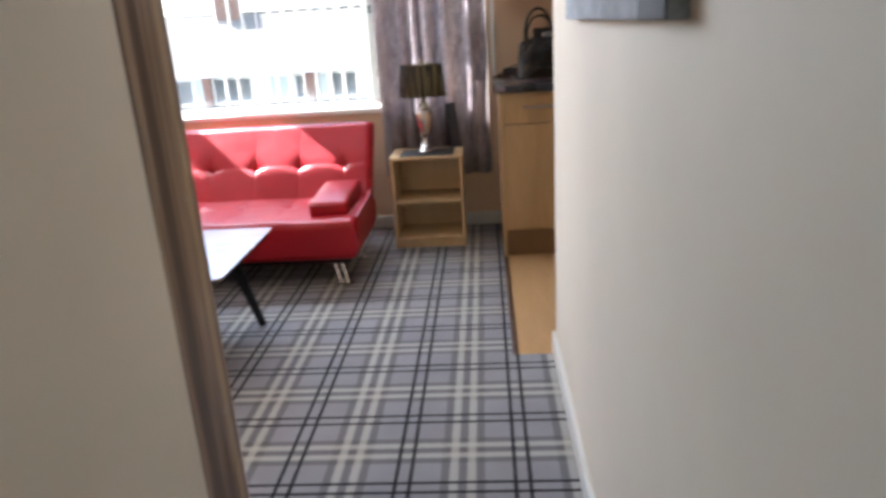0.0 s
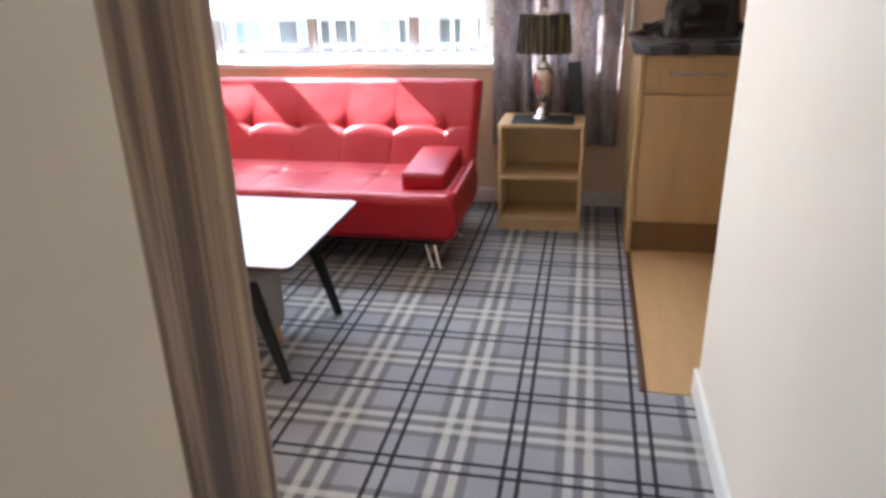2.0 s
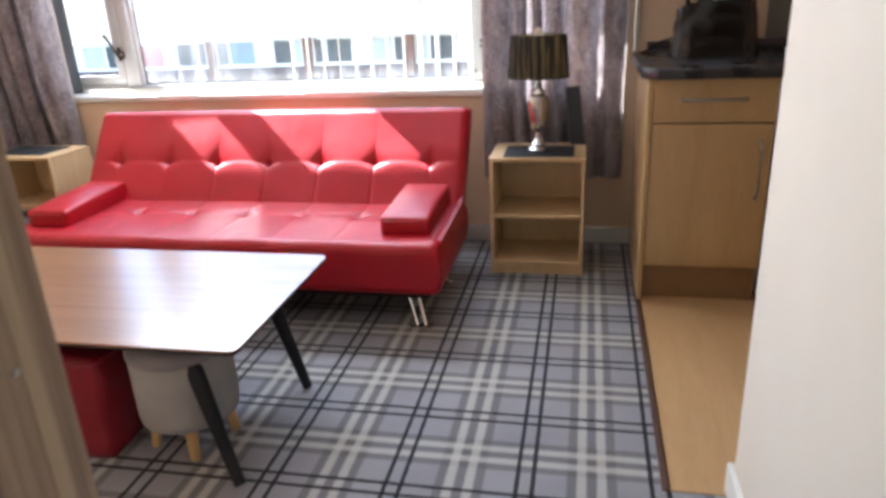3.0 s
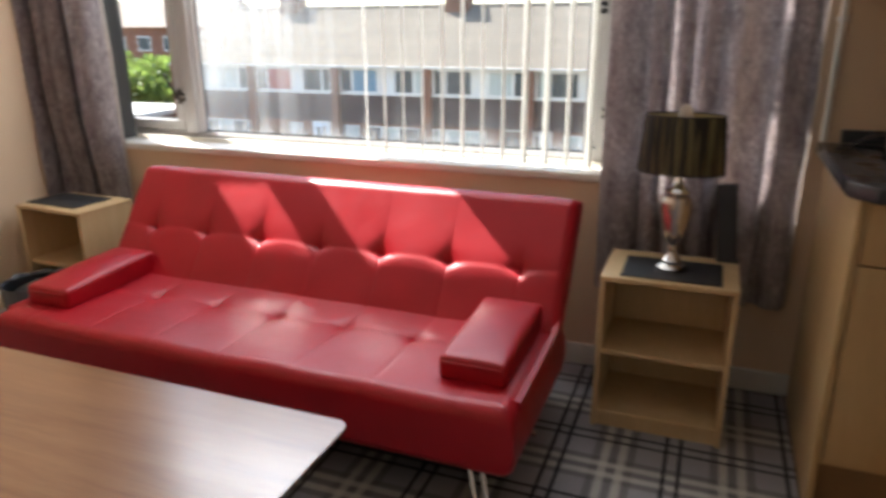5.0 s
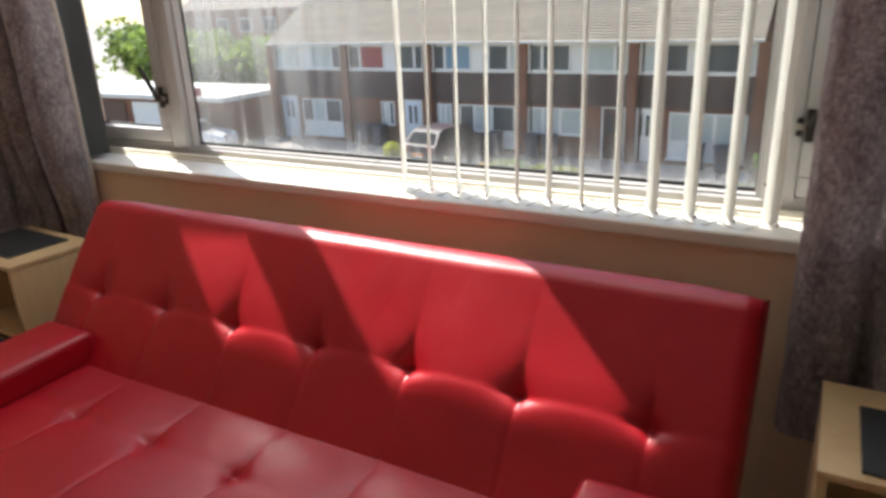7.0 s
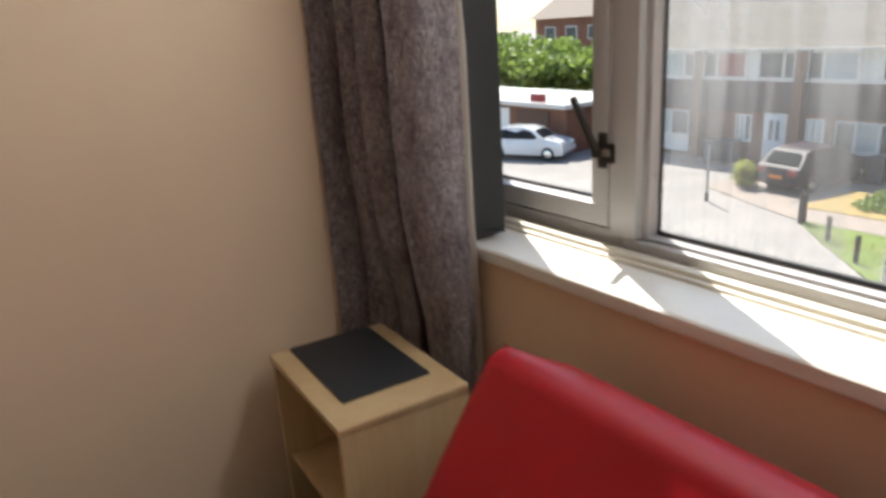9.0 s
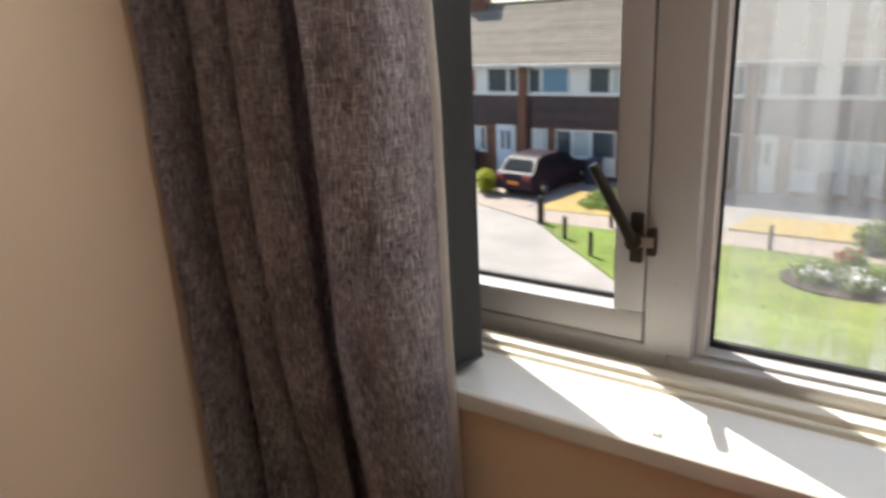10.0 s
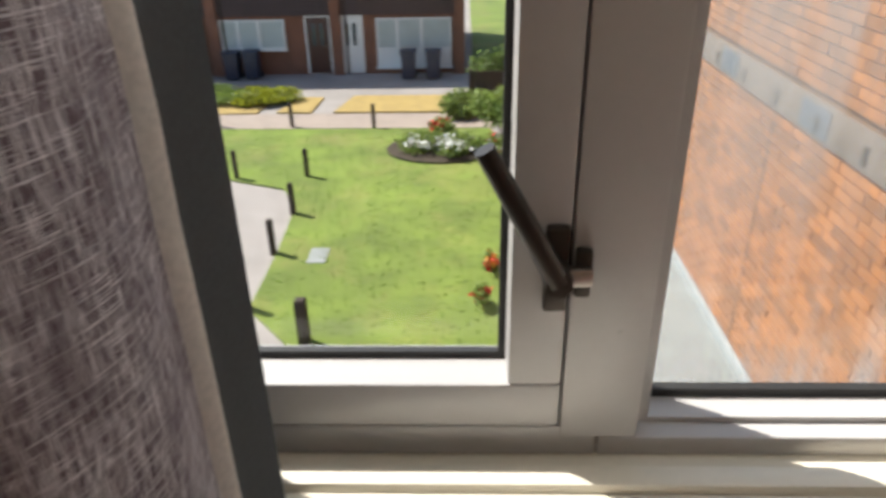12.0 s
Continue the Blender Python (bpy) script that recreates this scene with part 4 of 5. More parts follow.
# ---- waste bin ----
wb = thing("waste_bin", (-0.268, -0.765, 0), "black waste bin with a clear liner beside the sofa", "bin")
BIN = plain("black_bin_plastic", (0.012, 0.013, 0.015), 0.45)
LINER = plain("clear_bin_liner", (0.07, 0.075, 0.085), 0.2, vary=0.4, bump=0.5, grain=40)
part("bucket", lathe([(0.0, 0), (0.11, 0), (0.115, 0.01), (0.139, 0.255), (0.143, 0.262), (0.135, 0.262), (0.11, 0.02), (0.0, 0.016)], (-0.268, -0.765, 0), 40), BIN, wb, smooth=40)
b = bmesh.new()
rows = []
for j, (r, z) in enumerate(((0.124, 0.10), (0.132, 0.2), (0.137, 0.268), (0.144, 0.274), (0.147, 0.255), (0.146, 0.215), (0.144, 0.19))):
    rows.append([b.verts.new((-0.268 + (r + 0.004 * noise.noise((k * 0.9, j, 2))) * math.cos(2 * math.pi * k / 56), -0.765 + (r + 0.004 * noise.noise((k * 0.9, j, 5))) * math.sin(2 * math.pi * k / 56), z + 0.012 * noise.noise((k * 0.35, j * 0.4, 7)))) for k in range(56)])
for a, c in zip(rows, rows[1:]):
    for k in range(56):
        b.faces.new((a[k], a[(k + 1) % 56], c[(k + 1) % 56], c[k]))
part("liner", b, LINER, wb, "crinkled plastic liner", smooth=70)
b = bmesh.new()
bmesh.ops.create_icosphere(b, subdivisions=3, radius=0.1)
for v in b.verts:
    v.co += 0.04 * noise.noise_vector(v.co * 22)
    v.co = Vector((-0.268, -0.765, 0.195)) + Vector((v.co.x, v.co.y, v.co.z * 0.7))
part("rubbish", b, plain("crumpled_wrapping", (0.045, 0.045, 0.045), 0.7, vary=0.3), wb, "crumpled wrapping", smooth=30)

# ---- socket on the side wall ----
so = thing("wall_socket", (LEFT_X, -1.087, 0.23), "white double wall socket above the skirting", "socket")
part("face_plate", box(LEFT_X, LEFT_X + 0.009, -1.160, -1.014, 0.187, 0.273, 0.003), PLASTIC_WHITE, so)
for y in (-1.13, -1.045):
    part("switch", box(LEFT_X + 0.009, LEFT_X + 0.013, y - 0.008, y + 0.008, 0.242, 0.262, 0.001), PLASTIC_WHITE, so)
    for dy, dz in ((0, 0.018), (-0.011, -0.004), (0.011, -0.004)):
        part("pin_hole", box(LEFT_X + 0.0085, LEFT_X + 0.0095, y + dy - 0.003, y + dy + 0.003, 0.212 + dz - 0.004, 0.212 + dz + 0.004), GASKET, so)

# ---- kitchen corner ----
UX0, UX1, UF = 2.678, 3.11, -0.86


def base_unit(x0, x1, label):
    u = thing("kitchen_base_unit", ((x0 + x1) / 2, -0.55, 0), label, "kitchen unit", "kitchen units")
    part("carcass", box(x0, x1, UF + 0.02, -0.27, 0.15, 0.885, 0.002), MAPLE, u)
    part("plinth", box(x0, x1, UF + 0.05, UF + 0.068, 0.0, 0.15), plain("brown_plinth", (0.24, 0.14, 0.065), 0.5) if "brown_plinth" not in bpy.data.materials else bpy.data.materials["brown_plinth"], u, "darker wood plinth")
    d = part("drawer_front", box(x0 + 0.004, x1 - 0.003, UF, UF + 0.019, 0.727, 0.882, 0.003), MAPLE, u)
    xm = (x0 + x1) / 2
    h = tube([(xm - 0.11, UF, 0.812), (xm - 0.105, UF - 0.028, 0.812), (xm - 0.08, UF - 0.032, 0.812), (xm + 0.08, UF - 0.032, 0.812), (xm + 0.105, UF - 0.028, 0.812), (xm + 0.11, UF, 0.812)], 0.006, 10)
    part("handle", h, STEEL, d, "brushed steel bow handle", smooth=60)
    d = part("door", box(x0 + 0.004, x1 - 0.003, UF, UF + 0.019, 0.175, 0.721, 0.003), MAPLE, u)
    xh = x1 - 0.045
    h = tube([(xh, UF, 0.44), (xh, UF - 0.028, 0.445), (xh, UF - 0.032, 0.47), (xh, UF - 0.032, 0.63), (xh, UF - 0.028, 0.655), (xh, UF, 0.66)], 0.006, 10)
    part("handle", h, STEEL, d, "brushed steel bow handle", smooth=60)


base_unit(UX0, UX1, "maple kitchen base unit with a drawer over a door")
part("end_panel", box(2.66, UX0 - 0.001, UF + 0.005, -0.25, 0.0, 0.885, 0.0015), MAPLE, thing("kitchen_end_panel", (2.67, -0.5, 0), "maple end panel of the kitchen run", "panel"))
ap = thing("washing_machine", (3.42, -0.55, 0), "white appliance under the worktop", "appliance")
part("casing", box(3.125, 3.715, -0.84, -0.28, 0.02, 0.875, 0.008), PLASTIC_WHITE, ap)
part("control_panel", box(3.13, 3.71, -0.848, -0.84, 0.76, 0.87, 0.003), PLASTIC_WHITE, ap)
part("door_ring", rod((3.42, -0.84, 0.48), (3.42, -0.86, 0.48), 0.19, 0.17, 40), CHROME, ap)
base_unit(3.73, 4.22, "maple kitchen base unit at the end of the run")
wt = thing("worktop", (3.4, -0.55, 0.885), "dark speckled laminate kitchen worktop", "worktop")
b = prism([(2.635, -0.20), (2.635, -0.83), (2.69, -0.893), (KX, -0.893), (KX, -0.20)], 0.885, 0.925)
bmesh.ops.bevel(b, geom=[e for e in b.edges if abs(e.verts[0].co.z - e.verts[1].co.z) < 0.001], offset=0.006, segments=3, profile=0.5, affect="EDGES")
part("slab", b, WORKTOP, wt, smooth=40)
part("upstand", box(2.70, KX, -0.20, WALL_Y, 0.925, 0.965, 0.003), WORKTOP, wt)
pp = thing("wall_pipe", (2.645, -0.20, 0.0), "white painted pipe running up the corner", "pipe")
part("pipe", rod((2.648, -0.212, 0.93), (2.648, -0.212, CEIL), 0.009, seg=16), GLOSS_WHITE, pp)
for z in (1.3, 1.9):
    part("clip", box(2.636, 2.66, -0.222, WALL_Y, z - 0.008, z + 0.008, 0.002), PLASTIC_WHITE, pp)
tl = thing("splash_panel", (3.3, WALL_Y, 0.965), "grey splashback panel behind the worktop", "splashback")
part("panel", box(3.19, 3.79, WALL_Y - 0.012, WALL_Y, 0.965, 1.245, 0.002), plain("grey_splash_panel", (0.22, 0.21, 0.19), 0.4, vary=0.2), tl)
wc = thing("wall_cabinet", (3.0, -0.35, 1.36), "maple wall cabinet over the worktop", "kitchen cabinet")
part("body", box(2.69, 3.29, -0.50, WALL_Y, 1.36, 2.06, 0.002), MAPLE, wc)
d = part("door", box(2.693, 3.287, -0.52, -0.501, 1.363, 2.057, 0.003), MAPLE, wc)
part("handle", tube([(3.24, -0.52, 1.42), (3.24, -0.55, 1.425), (3.24, -0.55, 1.56), (3.24, -0.52, 1.565)], 0.006, 10), STEEL, d, smooth=60)

# ---- handbag on the worktop ----
PATENT = plain("black_patent_leather", (0.008, 0.009, 0.009), 0.16, vary=0.5, bump=0.25, grain=14)
bag = thing("handbag", (2.93, -0.50, 0.925), "black patent handbag with an upright handle", "handbag")


def bag_f(u, v):
    a = 2 * math.pi * u
    w = 0.165 - 0.018 * v
    d = 0.085 - 0.055 * v
    c, s = math.cos(a), math.sin(a)
    x = w * (abs(c) ** 0.5) * (1 if c > 0 else -1)
    y = d * (abs(s) ** 0.6) * (1 if s > 0 else -1)
    k = 0.012 * noise.noise((c * 3, s * 3, v * 4))
    return (2.93 + x * (1 + k * 3), -0.50 + y + k, 0.925 + 0.215 * v + (0.012 * c - 0.02 * c * c) * v)


b = sheet(bag_f, 64, 18)
bmesh.ops.remove_doubles(b, verts=b.verts[:], dist=0.0004)
bmesh.ops.holes_fill(b, edges=[e for e in b.edges if e.is_boundary], sides=200)
part("body", b, PATENT, bag, smooth=60)
part("front_flap", box(2.86, 3.07, -0.47, -0.44, 1.10, 1.185, 0.012, 3), PATENT, bag)
arc = [(2.885 + 0.072 * math.cos(math.pi * (1 - k / 18)), -0.535 - 0.004 * math.sin(math.pi * k / 18), 1.13 + 0.155 * math.sin(math.pi * k / 18) ** 0.8) for k in range(19)]
part("handle", tube(arc, 0.0075, 10), PATENT, bag, "stiff arched handle", smooth=70)
arc = [(2.90 + 0.07 * math.cos(math.pi * (1 - k / 18)), -0.455, 1.13 + 0.12 * math.sin(math.pi * k / 18) ** 0.8) for k in range(19)]
part("handle", tube(arc, 0.0075, 10), PATENT, bag, "stiff arched handle", smooth=70)
part("strap", tube([(2.77, -0.5, 1.0), (2.73, -0.47, 0.985), (2.69, -0.44, 0.955), (2.66, -0.40, 0.935), (2.70, -0.36, 0.932)], 0.004, 8), PATENT, bag, smooth=70)
pap = thing("paper_slip", (2.95, -0.49, 1.13), "white folded paper sticking out of the handbag", "paper")
b = sheet(lambda u, v: (2.91 + 0.075 * u, -0.515 + 0.012 * math.sin(3 * u), 1.11 + 0.05 * v + 0.012 * u), 8, 4)
bmesh.ops.solidify(b, geom=b.faces[:], thickness=0.001)
part("sheet", b, plain("white_paper", (0.6, 0.6, 0.58), 0.8), pap)

# ---- picture in the hall ----
pic = thing("canvas_picture", (HALL_X, -3.1, 1.232), "unframed grey and black canvas picture on the hall wall", "picture")
CANVAS = plain("grey_brushed_canvas", (0.42, 0.45, 0.48), 0.8, vary=0.35, scale=12, bump=0.4)
part("canvas", box(HALL_X - 0.028, HALL_X, -3.62, -2.62, 1.235, 1.80, 0.004), CANVAS, pic)
part("painted_patch", box(HALL_X - 0.0295, HALL_X - 0.027, -3.62, -3.47, 1.236, 1.8, 0.0005), BLACK_WOOD, pic, "black painted edge of the picture")


# ---- outside: ground, gardens, houses ----
G = -5.0
TARMAC = plain("sunlit_tarmac", (0.30, 0.265, 0.245), 0.9, vary=0.22, scale=0.7, bump=0.5, grain=60)
PAVING = plain("pinkish_paving", (0.31, 0.245, 0.205), 0.85, vary=0.18, scale=1.4, bump=0.3, grain=40)
GREYSLAB = plain("grey_concrete", (0.26, 0.27, 0.26), 0.8, vary=0.2, scale=1.2, bump=0.3)
EARTH = plain("dark_soil", (0.05, 0.035, 0.022), 0.95, vary=0.4, scale=5)
STRAW = plain("dry_straw_grass", (0.36, 0.25, 0.085), 0.9, vary=0.3, scale=4, bump=0.6, grain=70)
GRASS = plain("lawn_grass", (0.138, 0.185, 0.028), 0.9, vary=0.4, scale=0.9, bump=0.8, grain=45)
gn, gk = GRASS.node_tree.nodes, GRASS.node_tree.links
gb = gn["Principled BSDF"]
green = gb.inputs["Base Color"].links[0].from_socket
dry = ramp(gn, gk, noise_tex(gn, gk, coords(gn, gk), 0.55, 5, 0.65), [(0.5, (0, 0, 0)), (0.72, (0.6, 0.6, 0.6))])
gk.new(mixed(gn, gk, dry, green, (0.27, 0.23, 0.075)), gb.inputs["Base Color"])
BLADES = leafy("grass_blades", (0.16, 0.25, 0.035))
LEAF = leafy("green_leaves", (0.21, 0.28, 0.065))
LEAF_DARK = leafy("dark_green_leaves", (0.13, 0.19, 0.045))
LEAF_YELLOW = leafy("yellow_green_leaves", (0.30, 0.32, 0.03))
PETAL_WHITE = plain("white_petals", (0.8, 0.78, 0.76), 0.6, bump=0)
PETAL_RED = plain("red_petals", (0.60, 0.02, 0.02), 0.5, bump=0)
PETAL_ORANGE = plain("orange_petals", (0.7, 0.22, 0.02), 0.5, bump=0)
BARK = plain("tree_bark", (0.09, 0.062, 0.042), 0.9, vary=0.4, scale=10, bump=0.8, grain=30)
BRICK_ORANGE = plain("orange_brick", (0.33, 0.122, 0.030), 0.85, vary=0.2, scale=3, bump=0.5, grain=60, vari=0.28)
BRICK_BROWN = plain("brown_brick", (0.20, 0.09, 0.055), 0.85, vary=0.3, scale=2, bump=0.4, vari=0.2)
MORTAR = plain("mortar", (0.25, 0.125, 0.055), 0.95, vary=0.15, scale=6)
CLADDING = plain("brown_hung_tiles", (0.062, 0.040, 0.040), 0.7, vary=0.25, scale=3, vari=0.2)
ROOF = plain("grey_brown_roof_tiles", (0.20, 0.165, 0.13), 0.9, vary=0.2, scale=2, bump=0.4, vari=0.15)
HOUSE_WHITE = plain("white_house_trim", (0.72, 0.72, 0.70), 0.5, vary=0.05)
HOUSE_GLASS = plain("dark_house_glass", (0.06, 0.075, 0.085), 0.06, vary=0.3)
NET = plain("pale_net_curtain", (0.42, 0.47, 0.46), 0.5, vary=0.15, scale=3)
RED_PANEL = plain("red_blind", (0.25, 0.025, 0.03), 0.6)
BLUE_PANEL = plain("blue_blind", (0.13, 0.24, 0.33), 0.6)
DOOR_BROWN = plain("dark_brown_door", (0.07, 0.028, 0.018), 0.5)
DOOR_BLUE = plain("pale_blue_door", (0.55, 0.62, 0.70), 0.4)
BIN_BLUE = plain("navy_wheelie_bin", (0.022, 0.03, 0.06), 0.45)
POST = plain("dark_timber_post", (0.045, 0.03, 0.022), 0.85, bump=0.4)
RUBBER = plain("tyre_rubber", (0.015, 0.015, 0.015), 0.8)
CAR_GLASS = plain("car_glass", (0.012, 0.015, 0.018), 0.35)
CAR_GLASS.node_tree.nodes["Principled BSDF"].inputs["Specular IOR Level"].default_value = 0.15

struct("ground", box(-400, 400, 0.12, 500, G - 0.4, G), TARMAC, "pale sunlit tarmac drive and yard", "ground")


def patch(name, pts, h, mat, label, cat, kind="structure"):
    b = prism(pts, G - 0.05, G + h)
    return struct(name, b, mat, label, cat, kind=kind)


LAWN = [(-9.75, 18.85), (-8.3, 17.35), (-6.95, 16.1), (-5.7, 14.9), (-4.35, 14.35), (-3.85, 13.4), (-3.75, 11.2), (-3.75, 9.2), (-2.9, 8.2), (-1.9, 6.2), (-1.2, 3.0), (2.4, 3.0), (1.9, 8.0), (1.45, 12.0), (0.95, 15.5), (0.6, 18.75)]
patch("lawn", LAWN, 0.05, GRASS, "mown green lawn with dry patches", "lawn")
patch("pavement_far", [(-13.5, 20.4), (-9.9, 18.95), (0.7, 18.85), (0.7, 20.3)], 0.03, PAVING, "pinkish paved path across the gardens", "path")
patch("pavement_wing", [(1.0, 1.0), (2.1, 1.0), (2.1, 14.5), (1.3, 14.5), (1.1, 8.0)], 0.07, GREYSLAB, "grey concrete path along the brick building", "path")
patch("garden_straw", [(-4.2, 20.45), (-0.4, 20.4), (-0.4, 22.3), (-3.8, 22.3)], 0.06, STRAW, "dry yellow grass in a front garden", "garden")
patch("garden_straw", [(-6.0, 20.5), (-4.9, 20.45), (-4.8, 22.2), (-5.6, 22.2)], 0.05, STRAW, "dry yellow grass beside a drive", "garden")
patch("garden_straw", [(-10.6, 20.3), (-6.6, 20.45), (-6.4, 23.0), (-10.4, 23.3)], 0.05, STRAW, "dry yellow front garden with low shrubs", "garden")
patch("pavement_drive", [(-14.5, 20.8), (-11.0, 20.0), (-11.0, 25.5), (-14.3, 25.5)], 0.02, PAVING, "pale paved parking drive", "drive")
patch("flower_bed", [(-0.75 + 1.45 * math.cos(k * math.pi / 12), 16.95 + 1.1 * math.sin(k * math.pi / 12)) for k in range(24)], 0.10, EARTH, "dark soil of a round flower bed", "flower bed")


def many_quads(name, places, size, mat, parent, seed, spread=(1, 1, 1), slim=0.6):
    """Leaves: one small bent quad at each place, turned at random."""
    r = np.random.default_rng(seed)
    k = len(places)
    d = r.normal(size=(k, 3))
    d /= np.linalg.norm(d, axis=1)[:, None]
    e = np.cross(d, r.normal(size=(k, 3)))
    e /= np.linalg.norm(e, axis=1)[:, None]
    s = size * r.uniform(0.6, 1.3, (k, 1))
    p = np.asarray(places)
    v = np.stack([p - d * s, p + e * s * slim, p + d * s, p - e * s * slim], 1).reshape(-1, 3)
    f = np.arange(4 * k).reshape(-1, 4)
    me = bpy.data.meshes.new(name)
    me.from_pydata((v - np.array(BASE[parent.name])).tolist(), [], f.tolist())
    me.materials.append(mat)
    ob = new(name, me)
    ob.parent = parent
    return ob


def cloud(c, rad, k, seed, lumps=9):
    """Places spread through the uneven outline of a crown."""
    r = np.random.default_rng(seed)
    c, rad = np.array(c), np.array(rad)
    mids = r.normal(size=(lumps, 3))
    mids = c + mids / np.linalg.norm(mids, axis=1)[:, None] * rad * r.uniform(0.25, 0.75, (lumps, 1))
    which = r.integers(0, lumps, k)
    d = r.normal(size=(k, 3))
    d /= np.linalg.norm(d, axis=1)[:, None]
    return mids[which] + d * rad * r.uniform(0.15, 0.52, (k, 1))


def tree(x, y, h, w, seed, mat, label, leaves=2600, size=0.16):
    t = thing("tree", (x, y, G), label, "tree", "garden trees")
    b = rod((x, y, G), (x + 0.1, y, G + h * 0.5), 0.035 * h, 0.02 * h, 10)
    r = random.Random(seed)
    for k in range(7):
        a = r.uniform(0, 6.28)
        rod((x + 0.06, y, G + h * r.uniform(0.28, 0.48)), (x + w * 0.6 * math.cos(a), y + w * 0.6 * math.sin(a), G + h * r.uniform(0.55, 0.85)), 0.013 * h, 0.004 * h, 7, bm=b)
    part("trunk", b, BARK, t)
    many_quads("crown", cloud((x, y, G + h * 0.64), (w, w, h * 0.38), leaves, seed, 14), size, mat, t, seed)
    return t


def shrub(name, c, rad, k, seed, mat, label, size=0.06, cat="shrub", flowers=()):
    s = thing(name, (c[0], c[1], G), label, cat, "shrubs")
    pl = cloud((c[0], c[1], G + rad[2]), rad, k, seed, 8)
    pl[:, 2] = np.maximum(pl[:, 2], G + 0.03)
    many_quads("leaves", pl, size, mat, s, seed)
    b = bmesh.new()
    for q in range(5):
        a = q * 1.26
        rod((c[0] + 0.1 * math.cos(a), c[1] + 0.1 * math.sin(a), G), (c[0] + 0.5 * rad[0] * math.cos(a), c[1] + 0.5 * rad[1] * math.sin(a), G + rad[2] * 1.1), 0.015, 0.006, 6, bm=b)
    part("stems", b, BARK, s)
    for fm, n, fs, fseed in flowers:
        fp = cloud((c[0], c[1] - 0.1, G + rad[2] * 1.35), (rad[0], rad[1], rad[2] * 0.7), n, fseed, 6)
        fp[:, 2] = np.maximum(fp[:, 2], G + 0.05)
        tagged(many_quads("flowers", fp, fs, fm, s, fseed, slim=0.9), kind="stuff")
    return s


shrub("flowering_shrub", (-1.15, 16.75), (0.85, 0.7, 0.32), 2200, 11, LEAF, "green shrub with white flowers on the round bed", 0.05, flowers=((PETAL_WHITE, 170, 0.042, 3),))
shrub("flowering_shrub", (-0.25, 16.55), (0.75, 0.6, 0.3), 1800, 12, LEAF, "green shrub with white flowers edging the lawn", 0.05, flowers=((PETAL_WHITE, 150, 0.042, 5),))
shrub("flowering_shrub", (-0.85, 17.35), (0.5, 0.45, 0.42), 1400, 13, LEAF, "green shrub with a red flower head", 0.05, flowers=((PETAL_RED, 70, 0.055, 6),))
shrub("flowering_shrub", (0.85, 15.3), (0.7, 0.8, 0.5), 2200, 15, LEAF, "green shrub with white and red flowers", 0.05, flowers=((PETAL_WHITE, 90, 0.04, 7), (PETAL_RED, 40, 0.05, 8)))
shrub("flowering_shrub", (0.32, 10.5), (0.2, 0.25, 0.22), 400, 16, LEAF, "small shrub with orange and red flowers", 0.04, flowers=((PETAL_ORANGE, 50, 0.04, 9), (PETAL_RED, 30, 0.04, 10)))
shrub("shrub", (1.35, 16.8), (0.7, 0.8, 0.9), 2400, 17, LEAF_DARK, "dark green shrub by the path", 0.06)
shrub("shrub", (0.12, 9.3), (0.2, 0.22, 0.24), 350, 18, LEAF, "small rose bush with red blooms", 0.035, flowers=((PETAL_RED, 34, 0.04, 12),))
shrub("shrub", (-13.6, 21.9), (0.85, 0.6, 0.5), 2200, 19, LEAF_YELLOW, "bright yellow green clipped bush", 0.06)
shrub("shrub", (-8.3, 21.8), (1.5, 1.0, 0.26), 3200, 20, LEAF, "low green front garden shrub", 0.07)
shrub("shrub", (-6.6, 21.7), (1.3, 0.9, 0.24), 3000, 21, LEAF_YELLOW, "low yellowing front garden shrub", 0.07)
shrub("hedge", (-0.1, 19.9), (0.9, 0.7, 0.45), 2000, 22, LEAF, "green hedge at the end of the lawn", 0.07, "hedge")
shrub("hedge", (2.2, 22.4), (2.6, 1.0, 1.1), 5200, 23, LEAF_DARK, "tall dark green hedge beyond the gardens", 0.1, "hedge")
shrub("hedge", (5.5, 23.4), (2.6, 1.2, 1.4), 5200, 24, LEAF, "sunlit green hedge beyond the gardens", 0.1, "hedge")
patch("lawn_far", [(0.2, 24.0), (3.5, 23.6), (14, 23.6), (14, 44), (0.2, 44)], 0.05, GRASS, "sunlit lawn beyond the end house", "lawn")
shrub("hedge", (1.0, 18.2), (1.1, 1.3, 0.75), 4200, 25, LEAF, "bushy green hedge at the corner of the lawn", 0.07, "hedge")
fence = thing("garden_fence", (1.6, 20.9, G), "dark brown close-boarded garden fence", "fence")
for i in range(18):
    part("board", box(0.0 + i * 0.2, 0.19 + i * 0.2, 20.9 - 0.012 * (i % 2), 20.93, G, G + 1.15, 0.004), POST, fence)
for i in range(3):
    part("post", box(0.0 + i * 1.75, 0.1 + i * 1.75, 20.93, 21.03, G, G + 1.2), POST, fence)
tree(3.0, 30.0, 9.5, 3.4, 31, LEAF_DARK, "large dark green tree behind the end house", 4200, 0.2)
tree(6.5, 27.0, 8.0, 3.0, 32, LEAF, "leafy tree behind the hedge", 3600, 0.18)
for i, (x, y, h, w) in enumerate(((-29.0, 34.0, 8.0, 3.6), (-33.5, 31.5, 7.2, 3.6), (-38.0, 33.0, 8.6, 4.2), (-44.0, 36.0, 9.5, 4.6), (-26.2, 38.0, 7.6, 3.2), (-50.0, 30.0, 8.0, 4.5))):
    tree(x, y, h * 0.62, w, 40 + i, LEAF, "leafy green tree beyond the garages", 4600, 0.24)

